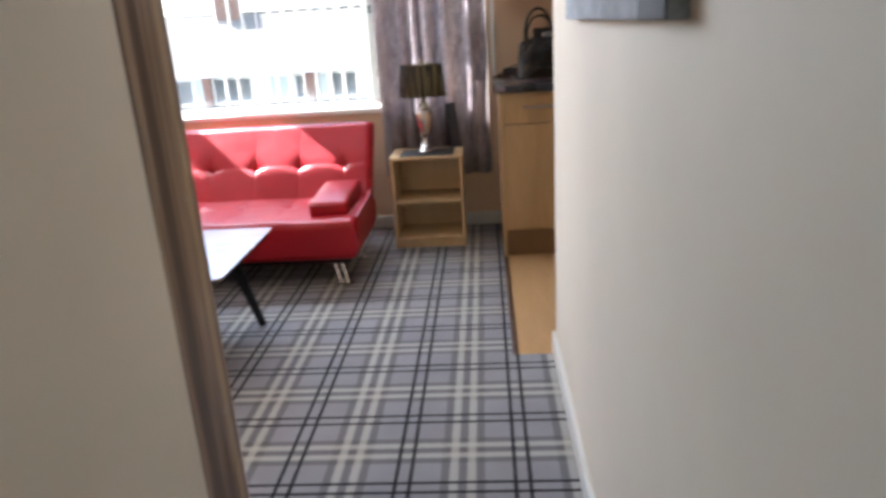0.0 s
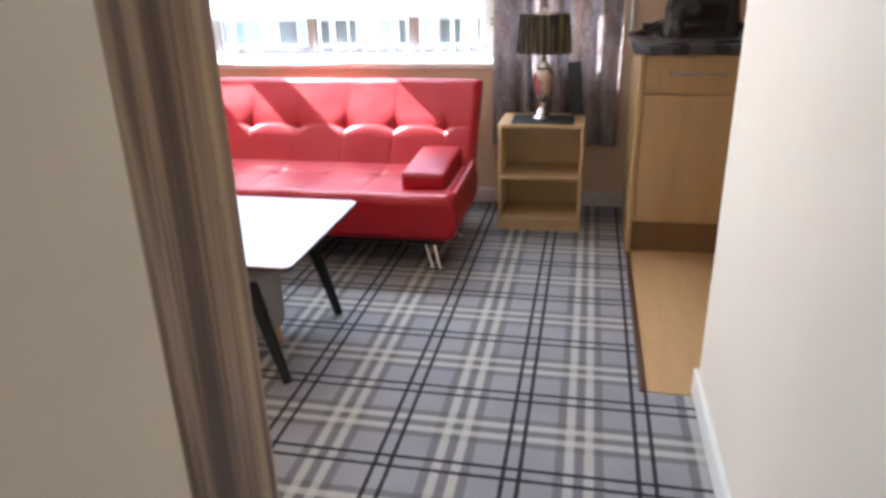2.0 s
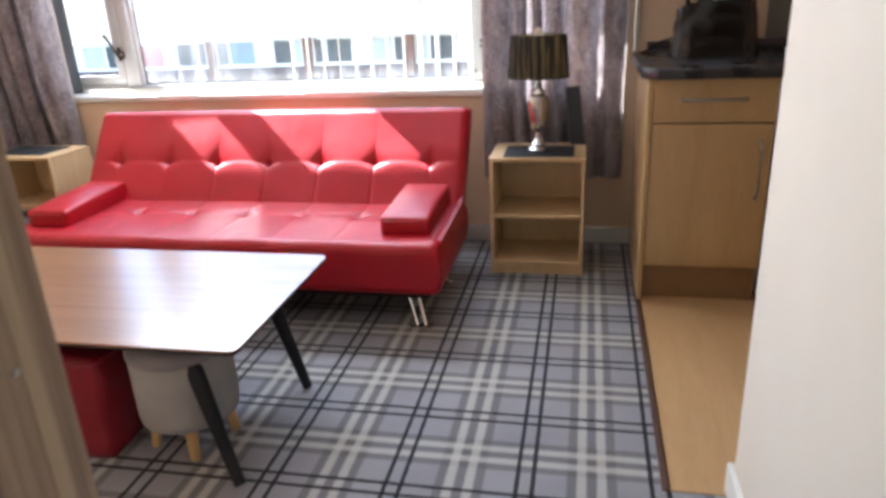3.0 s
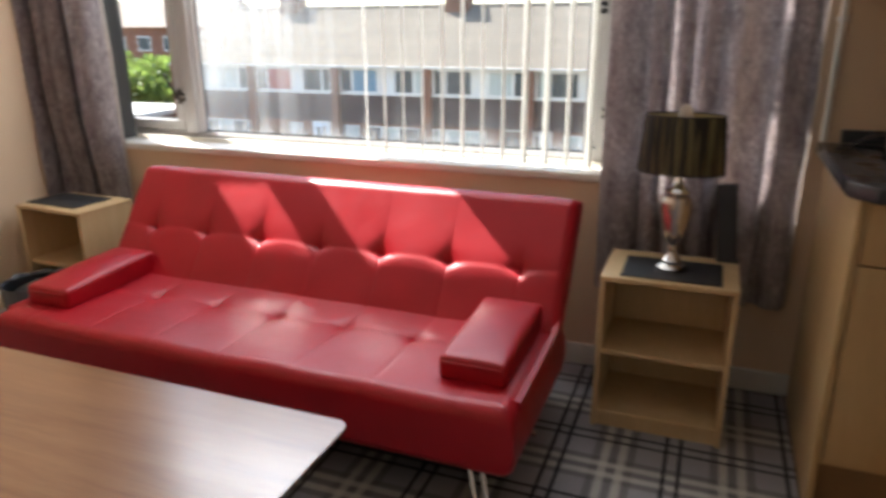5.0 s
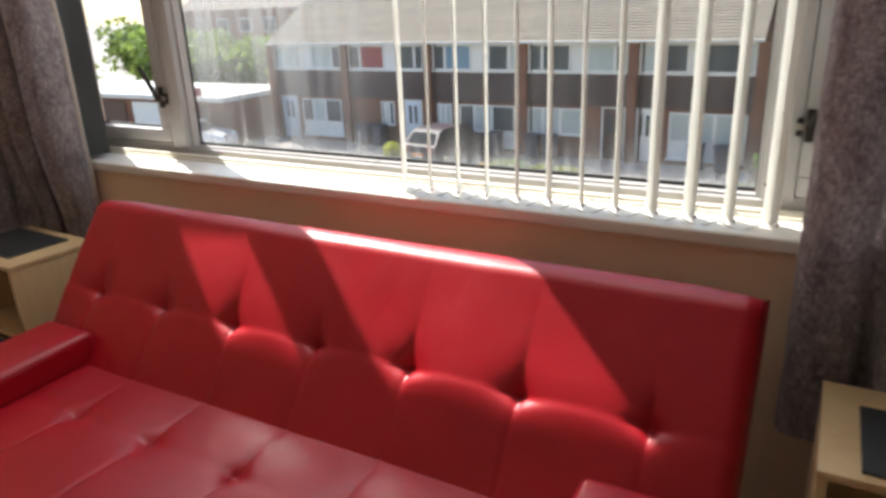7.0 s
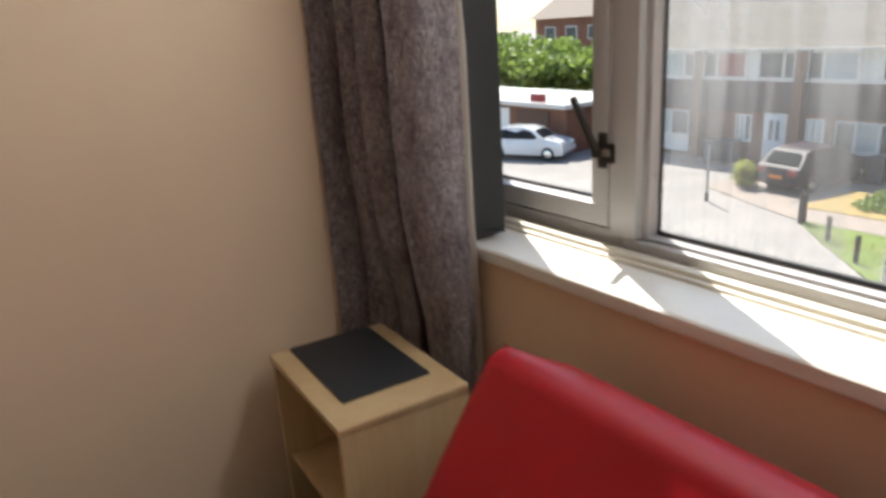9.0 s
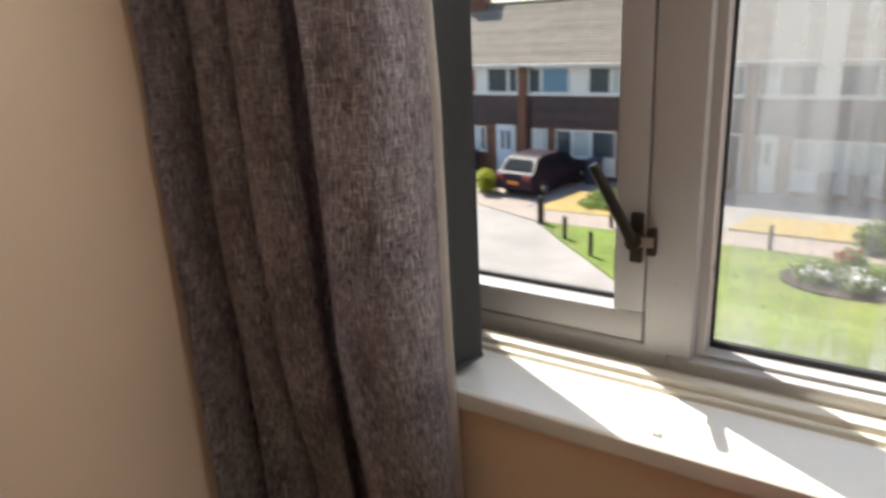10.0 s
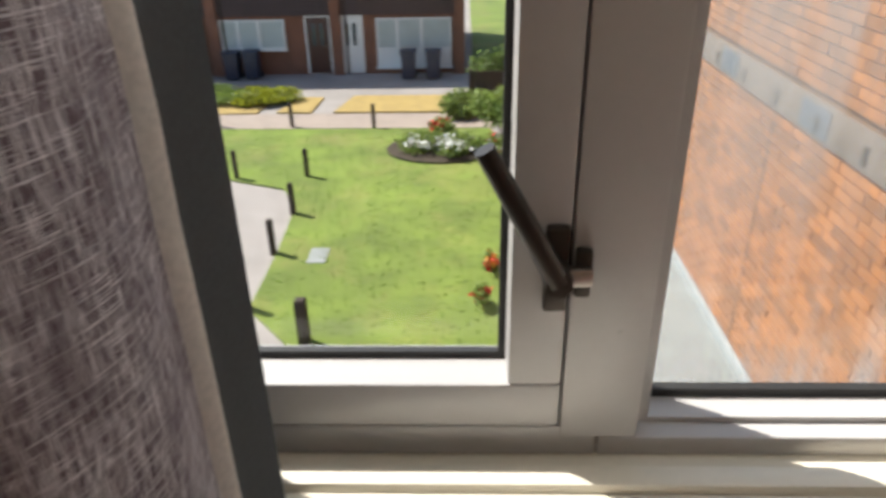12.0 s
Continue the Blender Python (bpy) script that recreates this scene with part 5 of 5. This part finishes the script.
# grass tufts on the near lawn
r = np.random.default_rng(77)
pts = []
poly = np.array(LAWN)


def inside(p):
    x, y = p
    hit = False
    for (x1, y1), (x2, y2) in zip(poly, np.roll(poly, -1, 0)):
        if (y1 > y) != (y2 > y) and x < (x2 - x1) * (y - y1) / (y2 - y1) + x1:
            hit = not hit
    return hit


while len(pts) < 9000:
    p = (r.uniform(-9.7, 2.4), r.uniform(3.0, 18.8))
    if inside(p):
        pts.append((p[0], p[1], G + 0.06))
tufts = thing("grass_tufts", (0, 0, G), "short grass blades of the mown lawn", "grass", kind="stuff")
many_quads("blades", np.array(pts), 0.045, BLADES, tufts, 78, slim=0.16)

# bollards round the lawn
POSTS = [(-9.62, 18.76, 0.9, 0.085), (-8.19, 17.48, 0.72, 0.05), (-6.87, 16.29, 0.72, 0.05), (-5.65, 15.05, 0.72, 0.05), (-3.95, 15.13, 0.72, 0.05), (-3.83, 13.0, 0.72, 0.055), (-3.82, 11.2, 0.72, 0.055), (-3.82, 9.25, 0.74, 0.055), (-2.61, 8.25, 0.8, 0.085), (-5.19, 19.1, 0.72, 0.05), (-2.76, 18.9, 0.72, 0.05), (-7.4, 19.2, 0.72, 0.05)]
for x, y, h, w in POSTS:
    p = thing("bollard", (x, y, G), "thick dark timber bollard at the lawn corner" if w > 0.08 else "dark timber bollard at the lawn edge", "bollard", "lawn bollards")
    part("post", box(x - w, x + w, y - w, y + w, G, G + h, 0.012), POST, p)
    part("cap", box(x - w * 0.8, x + w * 0.8, y - w * 0.8, y + w * 0.8, G + h, G + h + 0.02, 0.006), POST, p)
mh = thing("drain_cover", (-2.9, 11.0, G), "grey metal drain cover in the lawn", "drain cover")
part("plate", box(-3.1, -2.75, 10.75, 11.35, G + 0.04, G + 0.062, 0.006), GREYSLAB, mh)
lp = thing("sign_post", (-13.2, 19.2, G), "thin grey sign post by the drive", "post")
part("pole", rod((-13.2, 19.2, G), (-13.2, 19.2, G + 1.9), 0.045, 0.04, 12), GREYSLAB, lp)
part("collar", rod((-13.2, 19.2, G), (-13.2, 19.2, G + 0.3), 0.07, 0.06, 12), POST, lp)

# ---- terrace of houses ----
HY = 25.6
EAVES = G + 4.62


def house_window(h, x0, x1, z0, z1, lights, glass, panel=0.0, y=HY):
    w = part("window", box(x0, x1, y - 0.06, y + 0.02, z0, z1), HOUSE_WHITE, h)
    n = len(glass)
    edges = [x0 + (x1 - x0) * s for s in lights]
    for a, b, g in zip(edges, edges[1:], glass):
        part("pane", box(a + 0.06, b - 0.06, y - 0.075, y - 0.058, z0 + 0.06 + panel, z1 - 0.06), g, w)
        for c, d in ((a, a + 0.055), (b - 0.055, b)):
            part("frame_bar", box(c, d, y - 0.095, y - 0.06, z0 + panel, z1), HOUSE_WHITE, w)
    part("sill", box(x0 - 0.05, x1 + 0.05, y - 0.14, y - 0.06, z0 - 0.06, z0), HOUSE_WHITE, w)
    return w


def house_door(h, x0, x1, mat, glass=True):
    d = part("door", box(x0, x1, HY - 0.05, HY + 0.02, G + 0.05, G + 2.05, 0.01), mat, h)
    part("door_frame", box(x0 - 0.07, x1 + 0.07, HY - 0.03, HY + 0.02, G + 0.03, G + 2.13), HOUSE_WHITE, d)
    if glass:
        for k in (0.22, 0.58):
            part("pane", box(x0 + (x1 - x0) * k, x0 + (x1 - x0) * (k + 0.2), HY - 0.06, HY - 0.048, G + 1.05, G + 1.85), HOUSE_GLASS, d)
    part("handle", rod((x1 - 0.1, HY - 0.05, G + 1.02), (x1 - 0.1, HY - 0.1, G + 1.02), 0.02), STEEL, d)


def house(i, upper, ground, label):
    x0 = -22.8 + 4.5 * i
    x1 = x0 + 4.5
    h = thing("terraced_house", (x0 + 2.25, HY + 4, G), label, "house", "terrace of houses")
    part("wall", box(x0, x1, HY, HY + 8, G, EAVES), BRICK_BROWN, h, "brown brick wall")
    b = bmesh.new()
    for k in range(8):
        z = G + 2.12 + k * 0.157
        box(x0 + 0.18, x1 - 0.18, HY - 0.075 + 0.0, HY - 0.002, z, z + 0.15, bm=b, m=None)
    part("hung_tiles", b, CLADDING, h, "dark brown hung tile band")
    part("infill_board", box(x0 + 0.18, x1 - 0.18, HY - 0.03, HY - 0.002, G + 3.39, EAVES - 0.08), HOUSE_WHITE, h, "white boarding between the windows")
    part("string_board", box(x0 + 0.18, x1 - 0.18, HY - 0.10, HY - 0.002, G + 3.37, G + 3.43), HOUSE_WHITE, h)
    for px in ((x0,) if i < 4 else (x0, x1)):
        part("pier", box(px - 0.18, px + 0.18, HY - 0.22, HY - 0.001, G, EAVES - 0.05), BRICK_BROWN, h, "brown brick pier")
    for a, b2, glass in upper:
        house_window(h, x0 + a, x0 + b2, G + 3.46, EAVES - 0.12, (0, 0.3, 1) if a < 1 else (0, 0.7, 1), glass)
    for kind, a, b2, mat in ground:
        if kind == "door":
            house_door(h, x0 + a, x0 + b2, mat)
        else:
            house_window(h, x0 + a, x0 + b2, G + (0.25 if kind == "bay" else 0.95), G + 2.0, (0, 0.28, 0.6, 1), (mat, NET, mat), 0.65 if kind == "bay" else 0.0)
    part("gutter", box(x0, x1, HY - 0.42, HY - 0.32, EAVES - 0.06, EAVES + 0.02, 0.02), HOUSE_WHITE, h)
    part("downpipe", rod((x0 + 0.35, HY - 0.08, G), (x0 + 0.35, HY - 0.08, EAVES), 0.04, seg=8), POST, h)
    b = bmesh.new()
    ridge = 2.15
    for s, ye in ((-1, HY - 0.38), (1, HY + 8.38)):
        n = 24
        for k in range(n):
            ya, yb = ye + (HY + 4 - ye) * k / n, ye + (HY + 4 - ye) * (k + 1) / n
            za, zb = EAVES + (ridge - EAVES) * k / n, EAVES + (ridge - EAVES) * (k + 1) / n
            vs = [b.verts.new(q) for q in ((x0, ya, za + 0.035), (x1, ya, za + 0.035), (x1, yb, zb + 0.005), (x0, yb, zb + 0.005), (x0, ya, za - 0.03), (x1, ya, za - 0.03))]
            b.faces.new(vs[:4])
            b.faces.new((vs[0], vs[4], vs[5], vs[1]))
    part("roof", b, ROOF, h, "grey brown tiled roof", smooth=None)
    for xg in ((x0,) if i == 0 else (x1,) if i == 4 else ()):
        g = bmesh.new()
        vs = [g.verts.new((xg + e, yy, zz)) for e in (-0.02, 0.02) for yy, zz in ((HY, EAVES), (HY + 8, EAVES), (HY + 4, ridge - 0.1))]
        g.faces.new(vs[:3])
        g.faces.new(vs[3:])
        for a, c in ((0, 1), (1, 2), (2, 0)):
            g.faces.new((vs[a], vs[c], vs[c + 3], vs[a + 3]))
        part("gable", g, BRICK_BROWN, h)
    part("ridge_tiles", rod((x0, HY + 4, ridge), (x1, HY + 4, ridge), 0.11, seg=8), ROOF, h)
    if i in (1, 3):
        c = part("chimney", box(x0 - 0.55, x0 + 0.55, HY + 3.5, HY + 4.3, ridge - 0.5, ridge + 1.15, 0.02), BRICK_BROWN, h, "brick chimney stack")
        part("chimney_band", box(x0 - 0.62, x0 + 0.62, HY + 3.43, HY + 4.37, ridge + 1.0, ridge + 1.12), GREYSLAB, c)
        for k in (-0.25, 0.25):
            part("chimney_pot", rod((x0 + k, HY + 3.9, ridge + 1.15), (x0 + k, HY + 3.9, ridge + 1.5), 0.14, 0.11, 12), BRICK_ORANGE, c)


house(0, [(0.3, 1.85, (NET, NET)), (2.5, 4.25, (NET, HOUSE_GLASS))], [("door", 0.45, 1.3, DOOR_BLUE), ("bay", 1.7, 4.1, HOUSE_GLASS)], "brown terraced house at the end of the row")
house(1, [(0.3, 2.2, (HOUSE_GLASS, RED_PANEL)), (2.75, 4.25, (HOUSE_GLASS, HOUSE_GLASS))], [("door", 3.2, 4.0, DOOR_BLUE), ("win", 1.9, 2.6, HOUSE_GLASS)], "brown terraced house with a red upstairs blind")
house(2, [(0.3, 2.1, (HOUSE_GLASS, BLUE_PANEL)), (2.9, 4.25, (HOUSE_GLASS, NET))], [("win", 0.35, 1.1, NET), ("bay", 1.5, 4.1, HOUSE_GLASS)], "brown terraced house with a blue upstairs blind")
house(3, [(0.3, 2.0, (HOUSE_GLASS, HOUSE_GLASS)), (2.7, 4.25, (NET, HOUSE_GLASS))], [("win", 0.2, 2.6, NET), ("door", 3.4, 4.2, DOOR_BROWN)], "brown terraced house with a dark front door")
house(4, [(0.3, 2.0, (NET, HOUSE_GLASS)), (2.6, 4.25, (HOUSE_GLASS, NET))], [("door", 0.12, 0.9, HOUSE_WHITE), ("bay", 1.45, 4.2, NET)], "brown terraced house with a white front door")


def wheelie_bin(x, y, turn=0):
    w = thing("wheelie_bin", (x, y, G), "navy blue wheelie bin standing by a house", "bin", "wheelie bins")
    b = box(x - 0.26, x + 0.26, y - 0.3, y + 0.3, G + 0.05, G + 0.95, 0.02)
    for v in b.verts:
        k = 0.82 + 0.18 * (v.co.z - G) / 0.95
        v.co.x, v.co.y = x + (v.co.x - x) * k, y + (v.co.y - y) * k
    part("body", b, BIN_BLUE, w)
    part("lid", box(x - 0.29, x + 0.29, y - 0.34, y + 0.33, G + 0.95, G + 1.03, 0.025), BIN_BLUE, w)
    part("handle", rod((x - 0.25, y + 0.36, G + 0.97), (x + 0.25, y + 0.36, G + 0.97), 0.02), BIN_BLUE, w)
    for s in (-1, 1):
        part("wheel", rod((x + s * 0.2, y + 0.27, G + 0.1), (x + s * 0.27, y + 0.27, G + 0.1), 0.1, seg=18), RUBBER, w)


for x, y in ((-2.15, 24.75), (-1.25, 24.7), (-8.6, 24.9), (-7.9, 25.0), (-17.0, 24.9), (-16.2, 24.95), (-10.3, 24.8)):
    wheelie_bin(x, y)


def parked_car(x, y, turn, paint, label):
    """A five-door hatchback; its length runs along its own x."""
    c = thing("parked_car", (0, 0, 0), label, "car", "parked cars")
    L, W = 4.1, 1.7
    prof = [(-2.03, 0.32), (-2.05, 0.62), (-1.98, 0.88), (-1.82, 0.95), (-1.45, 1.38), (-1.0, 1.47), (0.1, 1.46), (0.5, 1.36), (1.05, 0.98), (1.75, 0.86), (2.0, 0.70), (2.05, 0.40), (1.95, 0.25), (-1.95, 0.25)]
    b = bmesh.new()
    rows = []
    for s in (-1.0, -0.97, -0.8, 0.8, 0.97, 1.0):
        row = []
        for px, pz in prof:
            k = W / 2 * s
            tuck = 0.16 * max(0.0, (pz - 0.9) / 0.55)
            z = pz - (0.03 if abs(s) == 1.0 and pz > 0.3 else 0)
            row.append(b.verts.new((px * (0.985 if abs(s) == 1 else 1), k - math.copysign(tuck, s) * (1 if abs(s) > 0.9 else 0.8), z)))
        rows.append(row)
    for p, q in zip(rows, rows[1:]):
        for k in range(len(prof)):
            b.faces.new((p[k], p[(k + 1) % len(prof)], q[(k + 1) % len(prof)], q[k]))
    b.faces.new(rows[0])
    b.faces.new(rows[-1][::-1])
    body = part("body", b, paint, c, smooth=40)
    for s in (-1, 1):
        g = bmesh.new()
        vs = [g.verts.new((px, s * (W / 2 - tk + 0.004), pz)) for px, pz, tk in ((-1.62, 0.98, 0.03), (-1.36, 1.34, 0.145), (-0.95, 1.40, 0.155), (0.1, 1.39, 0.155), (0.42, 1.31, 0.13), (0.88, 0.98, 0.03))]
        g.faces.new(vs)
        part("side_window", g, CAR_GLASS, c, smooth=None)
        part("mirror", box(0.72, 0.9, s * 0.86 - 0.07, s * 0.86 + 0.07, 0.93, 1.06, 0.03), paint, c)
        for lx in (-2.0, 1.93):
            part("tail_light" if lx < 0 else "headlight", box(lx - 0.06, lx + 0.1, s * 0.62 - 0.16, s * 0.62 + 0.16, 0.66, 0.84, 0.03), RED_PANEL if lx < 0 else CHROME, c)
        for wx in (-1.25, 1.28):
            t = part("tyre", rod((wx, s * 0.68, 0.31), (wx, s * 0.87, 0.31), 0.31, seg=28), RUBBER, c)
            part("rim", rod((wx, s * 0.865, 0.31), (wx, s * 0.878, 0.31), 0.2, 0.17, 20), CHROME, t)
    for za, xa, zb, xb in ((0.99, -1.80, 1.34, -1.50), (1.02, 1.0, 1.34, 0.55)):
        g = bmesh.new()
        sgn = -1 if xa < 0 else 1
        vs = [g.verts.new(q) for q in ((xa + sgn * 0.012, -0.66, za + 0.012), (xa + sgn * 0.012, 0.66, za + 0.012), (xb + sgn * 0.012, 0.56, zb + 0.012), (xb + sgn * 0.012, -0.56, zb + 0.012))]
        g.faces.new(vs)
        part("rear_window" if xa < 0 else "windscreen", g, CAR_GLASS, c, smooth=None)
    part("number_plate", box(-2.07, -2.05, -0.26, 0.26, 0.5, 0.61), PETAL_ORANGE, c)
    c.matrix_basis = pose(x, y, G + 0.02, 0, 0, turn)


PURPLE = plain("dark_purple_car_paint", (0.03, 0.016, 0.026), 0.5)
PURPLE.node_tree.nodes["Principled BSDF"].inputs["Specular IOR Level"].default_value = 0.15
parked_car(-11.9, 23.6, 82, PURPLE, "dark purple hatchback parked on the drive")
parked_car(-24.2, 20.9, 25, plain("white_car_paint", (0.75, 0.76, 0.77), 0.2, coat=1.0), "white hatchback parked by the garages")

# garages with a flat white roof, beyond the drive
ga = thing("garage_block", (-30, 24.5, G), "brown brick garages with a pale flat roof", "garage")
part("wall", box(-40, -23.4, 22.6, 27.0, G, G + 2.15), BRICK_BROWN, ga)
part("roof", box(-40.3, -23.1, 22.2, 27.3, G + 2.15, G + 2.38, 0.02), plain("pale_flat_roof", (0.62, 0.60, 0.57), 0.8, vary=0.15, scale=0.6), ga, "pale flat roof")
for i in range(5):
    part("garage_door", box(-39 + i * 3.0, -36.6 + i * 3.0, 22.54, 22.6, G, G + 1.95), HOUSE_WHITE if i % 2 else DOOR_BROWN, ga)
part("sign", box(-25.3, -24.2, 22.0, 22.04, G + 2.45, G + 2.85), RED_PANEL, ga, "small red sign board")
fh = thing("far_house", (-48, 52, G), "distant brick house with a brown roof", "house")
part("wall", box(-56, -40, 50, 58, G, G + 6.3), BRICK_BROWN, fh)
b = bmesh.new()
vs = [b.verts.new(q) for q in ((-56.5, 49.5, G + 6.3), (-39.5, 49.5, G + 6.3), (-39.5, 54, G + 8.8), (-56.5, 54, G + 8.8), (-39.5, 58.5, G + 6.3), (-56.5, 58.5, G + 6.3))]
for f in ((0, 1, 2, 3), (3, 2, 4, 5), (1, 4, 2), (0, 3, 5)):
    b.faces.new([vs[k] for k in f])
part("roof", b, plain("brown_roof_tiles", (0.26, 0.20, 0.16), 0.9, vary=0.2), fh, smooth=None)
for i in range(5):
    w = part("window", box(-54.5 + i * 3, -53 + i * 3, 49.92, 50, G + 4.2, G + 5.5), HOUSE_WHITE, fh)
    part("pane", box(-54.4 + i * 3, -53.1 + i * 3, 49.9, 49.93, G + 4.3, G + 5.4), HOUSE_GLASS, w)

# ---- brick wing of the block, square to the window wall ----
WX, WY0, WY1 = 2.13, 2.2, 19.8
TURN = Matrix(((0, 1, 0, WX), (-1, 0, 0, WY1), (0, 0, 1, 0), (0, 0, 0, 1)))
WLEN = WY1 - WY0
SLABS = ((-0.27, -0.03), (-2.86, -2.62))


def on_wing(bm):
    """From distance along the wall, out of it and up, to the world."""
    bm.transform(TURN)
    return bm


def along(y):
    return WY1 - y


wing = thing("brick_wing", (WX + 1, 10.0, G), "orange brick wing of the flats with white windows", "building")
part("core", on_wing(box(0, WLEN, 0.03, 5.0, G, 3.2)), MORTAR, wing, "wall behind the facing bricks")
part("parapet", on_wing(box(-0.1, WLEN, -0.06, 5.1, 3.2, 3.4)), GREYSLAB, wing)
CONCRETE = plain("weathered_concrete", (0.20, 0.155, 0.125), 0.85, vary=0.3, scale=2)
part("concrete_band", on_wing(box(along(8.12), WLEN, -0.018, 0.0, *SLABS[0], 0.006)), CONCRETE, wing, "grey concrete floor band")
part("concrete_band", on_wing(box(0, along(8.28), -0.012, 0.0, *SLABS[0], 0.006)), CONCRETE, wing, "grey concrete floor band")
part("floor_ledge", on_wing(box(0, along(7.0), -0.05, 0.0, *SLABS[1], 0.006)), POST, wing, "dark projecting ledge")
for y in (3.3, 3.9, 4.55, 5.2, 5.85, 6.5, 7.2):
    part("weep_vent", on_wing(box(along(y) - 0.025, along(y) + 0.025, -0.026, -0.016, -0.23, -0.12)), POST, wing)
for y0, y1 in ((3.75, 4.15), (5.35, 5.75)):
    part("vent_grille", on_wing(box(along(y1), along(y0), -0.026, -0.016, -0.245, -0.06, 0.003)), plain("blue_grey_grille", (0.10, 0.12, 0.15), 0.5) if "blue_grey_grille" not in bpy.data.materials else bpy.data.materials["blue_grey_grille"], wing, "blue grey vent grille in the band")
part("movement_joint", on_wing(box(along(4.56) - 0.006, along(4.56) + 0.006, -0.004, 0.012, G, -0.27)), POST, wing)
WINDOWS = []
for ya, yb in ((8.75, 9.85), (11.0, 12.1), (13.7, 14.8), (16.2, 17.3)):
    for z0, z1 in ((-1.45, -0.42), (-4.15, -3.05), (1.1, 2.15)):
        WINDOWS.append((along(yb), along(ya), z0, z1))
for u0, u1, z0, z1 in WINDOWS:
    w = part("window", on_wing(box(u0, u1, -0.005, 0.05, z0, z1, 0.01)), HOUSE_WHITE, wing, "white framed window")
    um = u0 + (u1 - u0) * 0.5
    for a, c in ((u0 + 0.06, um - 0.03), (um + 0.03, u1 - 0.06)):
        part("pane", on_wing(box(a, c, -0.012, -0.004, z0 + 0.07, z1 - 0.34)), HOUSE_GLASS, w)
        part("pane", on_wing(box(a, c, -0.012, -0.004, z1 - 0.27, z1 - 0.06)), HOUSE_GLASS, w)
    part("sill", on_wing(box(u0 - 0.08, u1 + 0.08, -0.13, 0.0, z0 - 0.09, z0, 0.012)), HOUSE_WHITE, w)
dp = part("downpipe", on_wing(rod((along(8.2), -0.05, G), (along(8.2), -0.05, 3.2), 0.036, seg=14)), plain("pale_peach_pipe", (0.52, 0.34, 0.22), 0.5), wing, "pale painted downpipe")
for z in (-3.6, -1.8, 0.0, 1.8):
    part("clip", on_wing(box(along(8.2) - 0.05, along(8.2) + 0.05, -0.09, 0.03, z, z + 0.04, 0.004)), HOUSE_WHITE, dp)

# flat-roofed porch beside the wing
porch = thing("flat_roof_porch", (1.5, 4.0, G), "low brick porch with a grey felt flat roof", "porch")
FELT = plain("grey_green_roof_felt", (0.25, 0.262, 0.25), 0.85, vary=0.25, scale=1.6, bump=0.4, grain=50)
part("wall", box(1.0, 2.1, 1.2, 6.7, G, -2.62), BRICK_BROWN, porch)
part("roof", box(0.86, 2.1, 1.0, 6.85, -2.62, -2.42, 0.01), FELT, porch, "grey felt flat roof")
part("edge_trim", box(0.82, 2.1, 6.85, 6.9, -2.66, -2.37, 0.008), POST, porch, "dark roof edge")
part("edge_trim", box(0.81, 0.86, 1.0, 6.9, -2.66, -2.37, 0.008), HOUSE_WHITE, porch, "white roof edge")
part("flashing", box(2.09, 2.118, 1.0, 6.85, -2.42, -2.30, 0.004), plain("lead_flashing", (0.36, 0.38, 0.38), 0.6), porch, "pale lead flashing at the wall")

# ---- facing bricks, laid last ----
BL, BH, BJ = 0.213, 0.065, 0.011
me_one = mesh_of("brick", box(0, BL, 0, 0.05, 0, BH, 0.005, 1), BRICK_ORANGE)
rb = random.Random(5)
verts, faces, singles = [], [], 0
rows_n = int((3.15 - G) / (BH + BJ))
cube = [(0, 0, 0), (1, 0, 0), (1, 0, 1), (0, 0, 1), (0, 1, 0), (1, 1, 0), (1, 1, 1), (0, 1, 1)]
cf = [(0, 1, 2, 3), (0, 4, 5, 1), (3, 2, 6, 7), (0, 3, 7, 4), (1, 5, 6, 2)]
for j in range(rows_n):
    z = G + j * (BH + BJ)
    u = -0.11 if j % 2 else 0.0
    while u < WLEN - BL:
        clash = any(u + BL > a - 0.005 and u < b2 + 0.005 and z + BH > c - 0.005 and z < d + 0.005 for a, b2, c, d in WINDOWS) or any(a - BH < z < c for a, c in SLABS[:1]) or (u < along(7.0) and SLABS[1][0] - BH < z < SLABS[1][1])
        if u >= 0 and not clash:
            dy = rb.uniform(-0.003, 0.003)
            if along(6.2) < u < along(4.0) and -2.3 < z < -0.3 and singles < 300:
                ob = new("brick", me_one)
                ob.parent = wing
                ob.matrix_parent_inverse = Matrix.Translation(-BASE[wing.name])
                ob.matrix_basis = TURN @ Matrix.Translation((u, dy, z))
                singles += 1
            else:
                k = len(verts)
                for a, c, d in cube:
                    verts.append(TURN @ Vector((u + a * BL, dy + c * 0.04, z + d * BH)) - BASE[wing.name])
                faces += [tuple(k + q for q in f) for f in cf]
        u += BL + BJ
me = bpy.data.meshes.new("facing_bricks")
me.from_pydata(verts, [], faces)
me.materials.append(BRICK_ORANGE)
ob = new("facing_bricks", me)
ob.parent = wing
tagged(ob, "orange facing bricks in stretcher bond", kind="stuff")
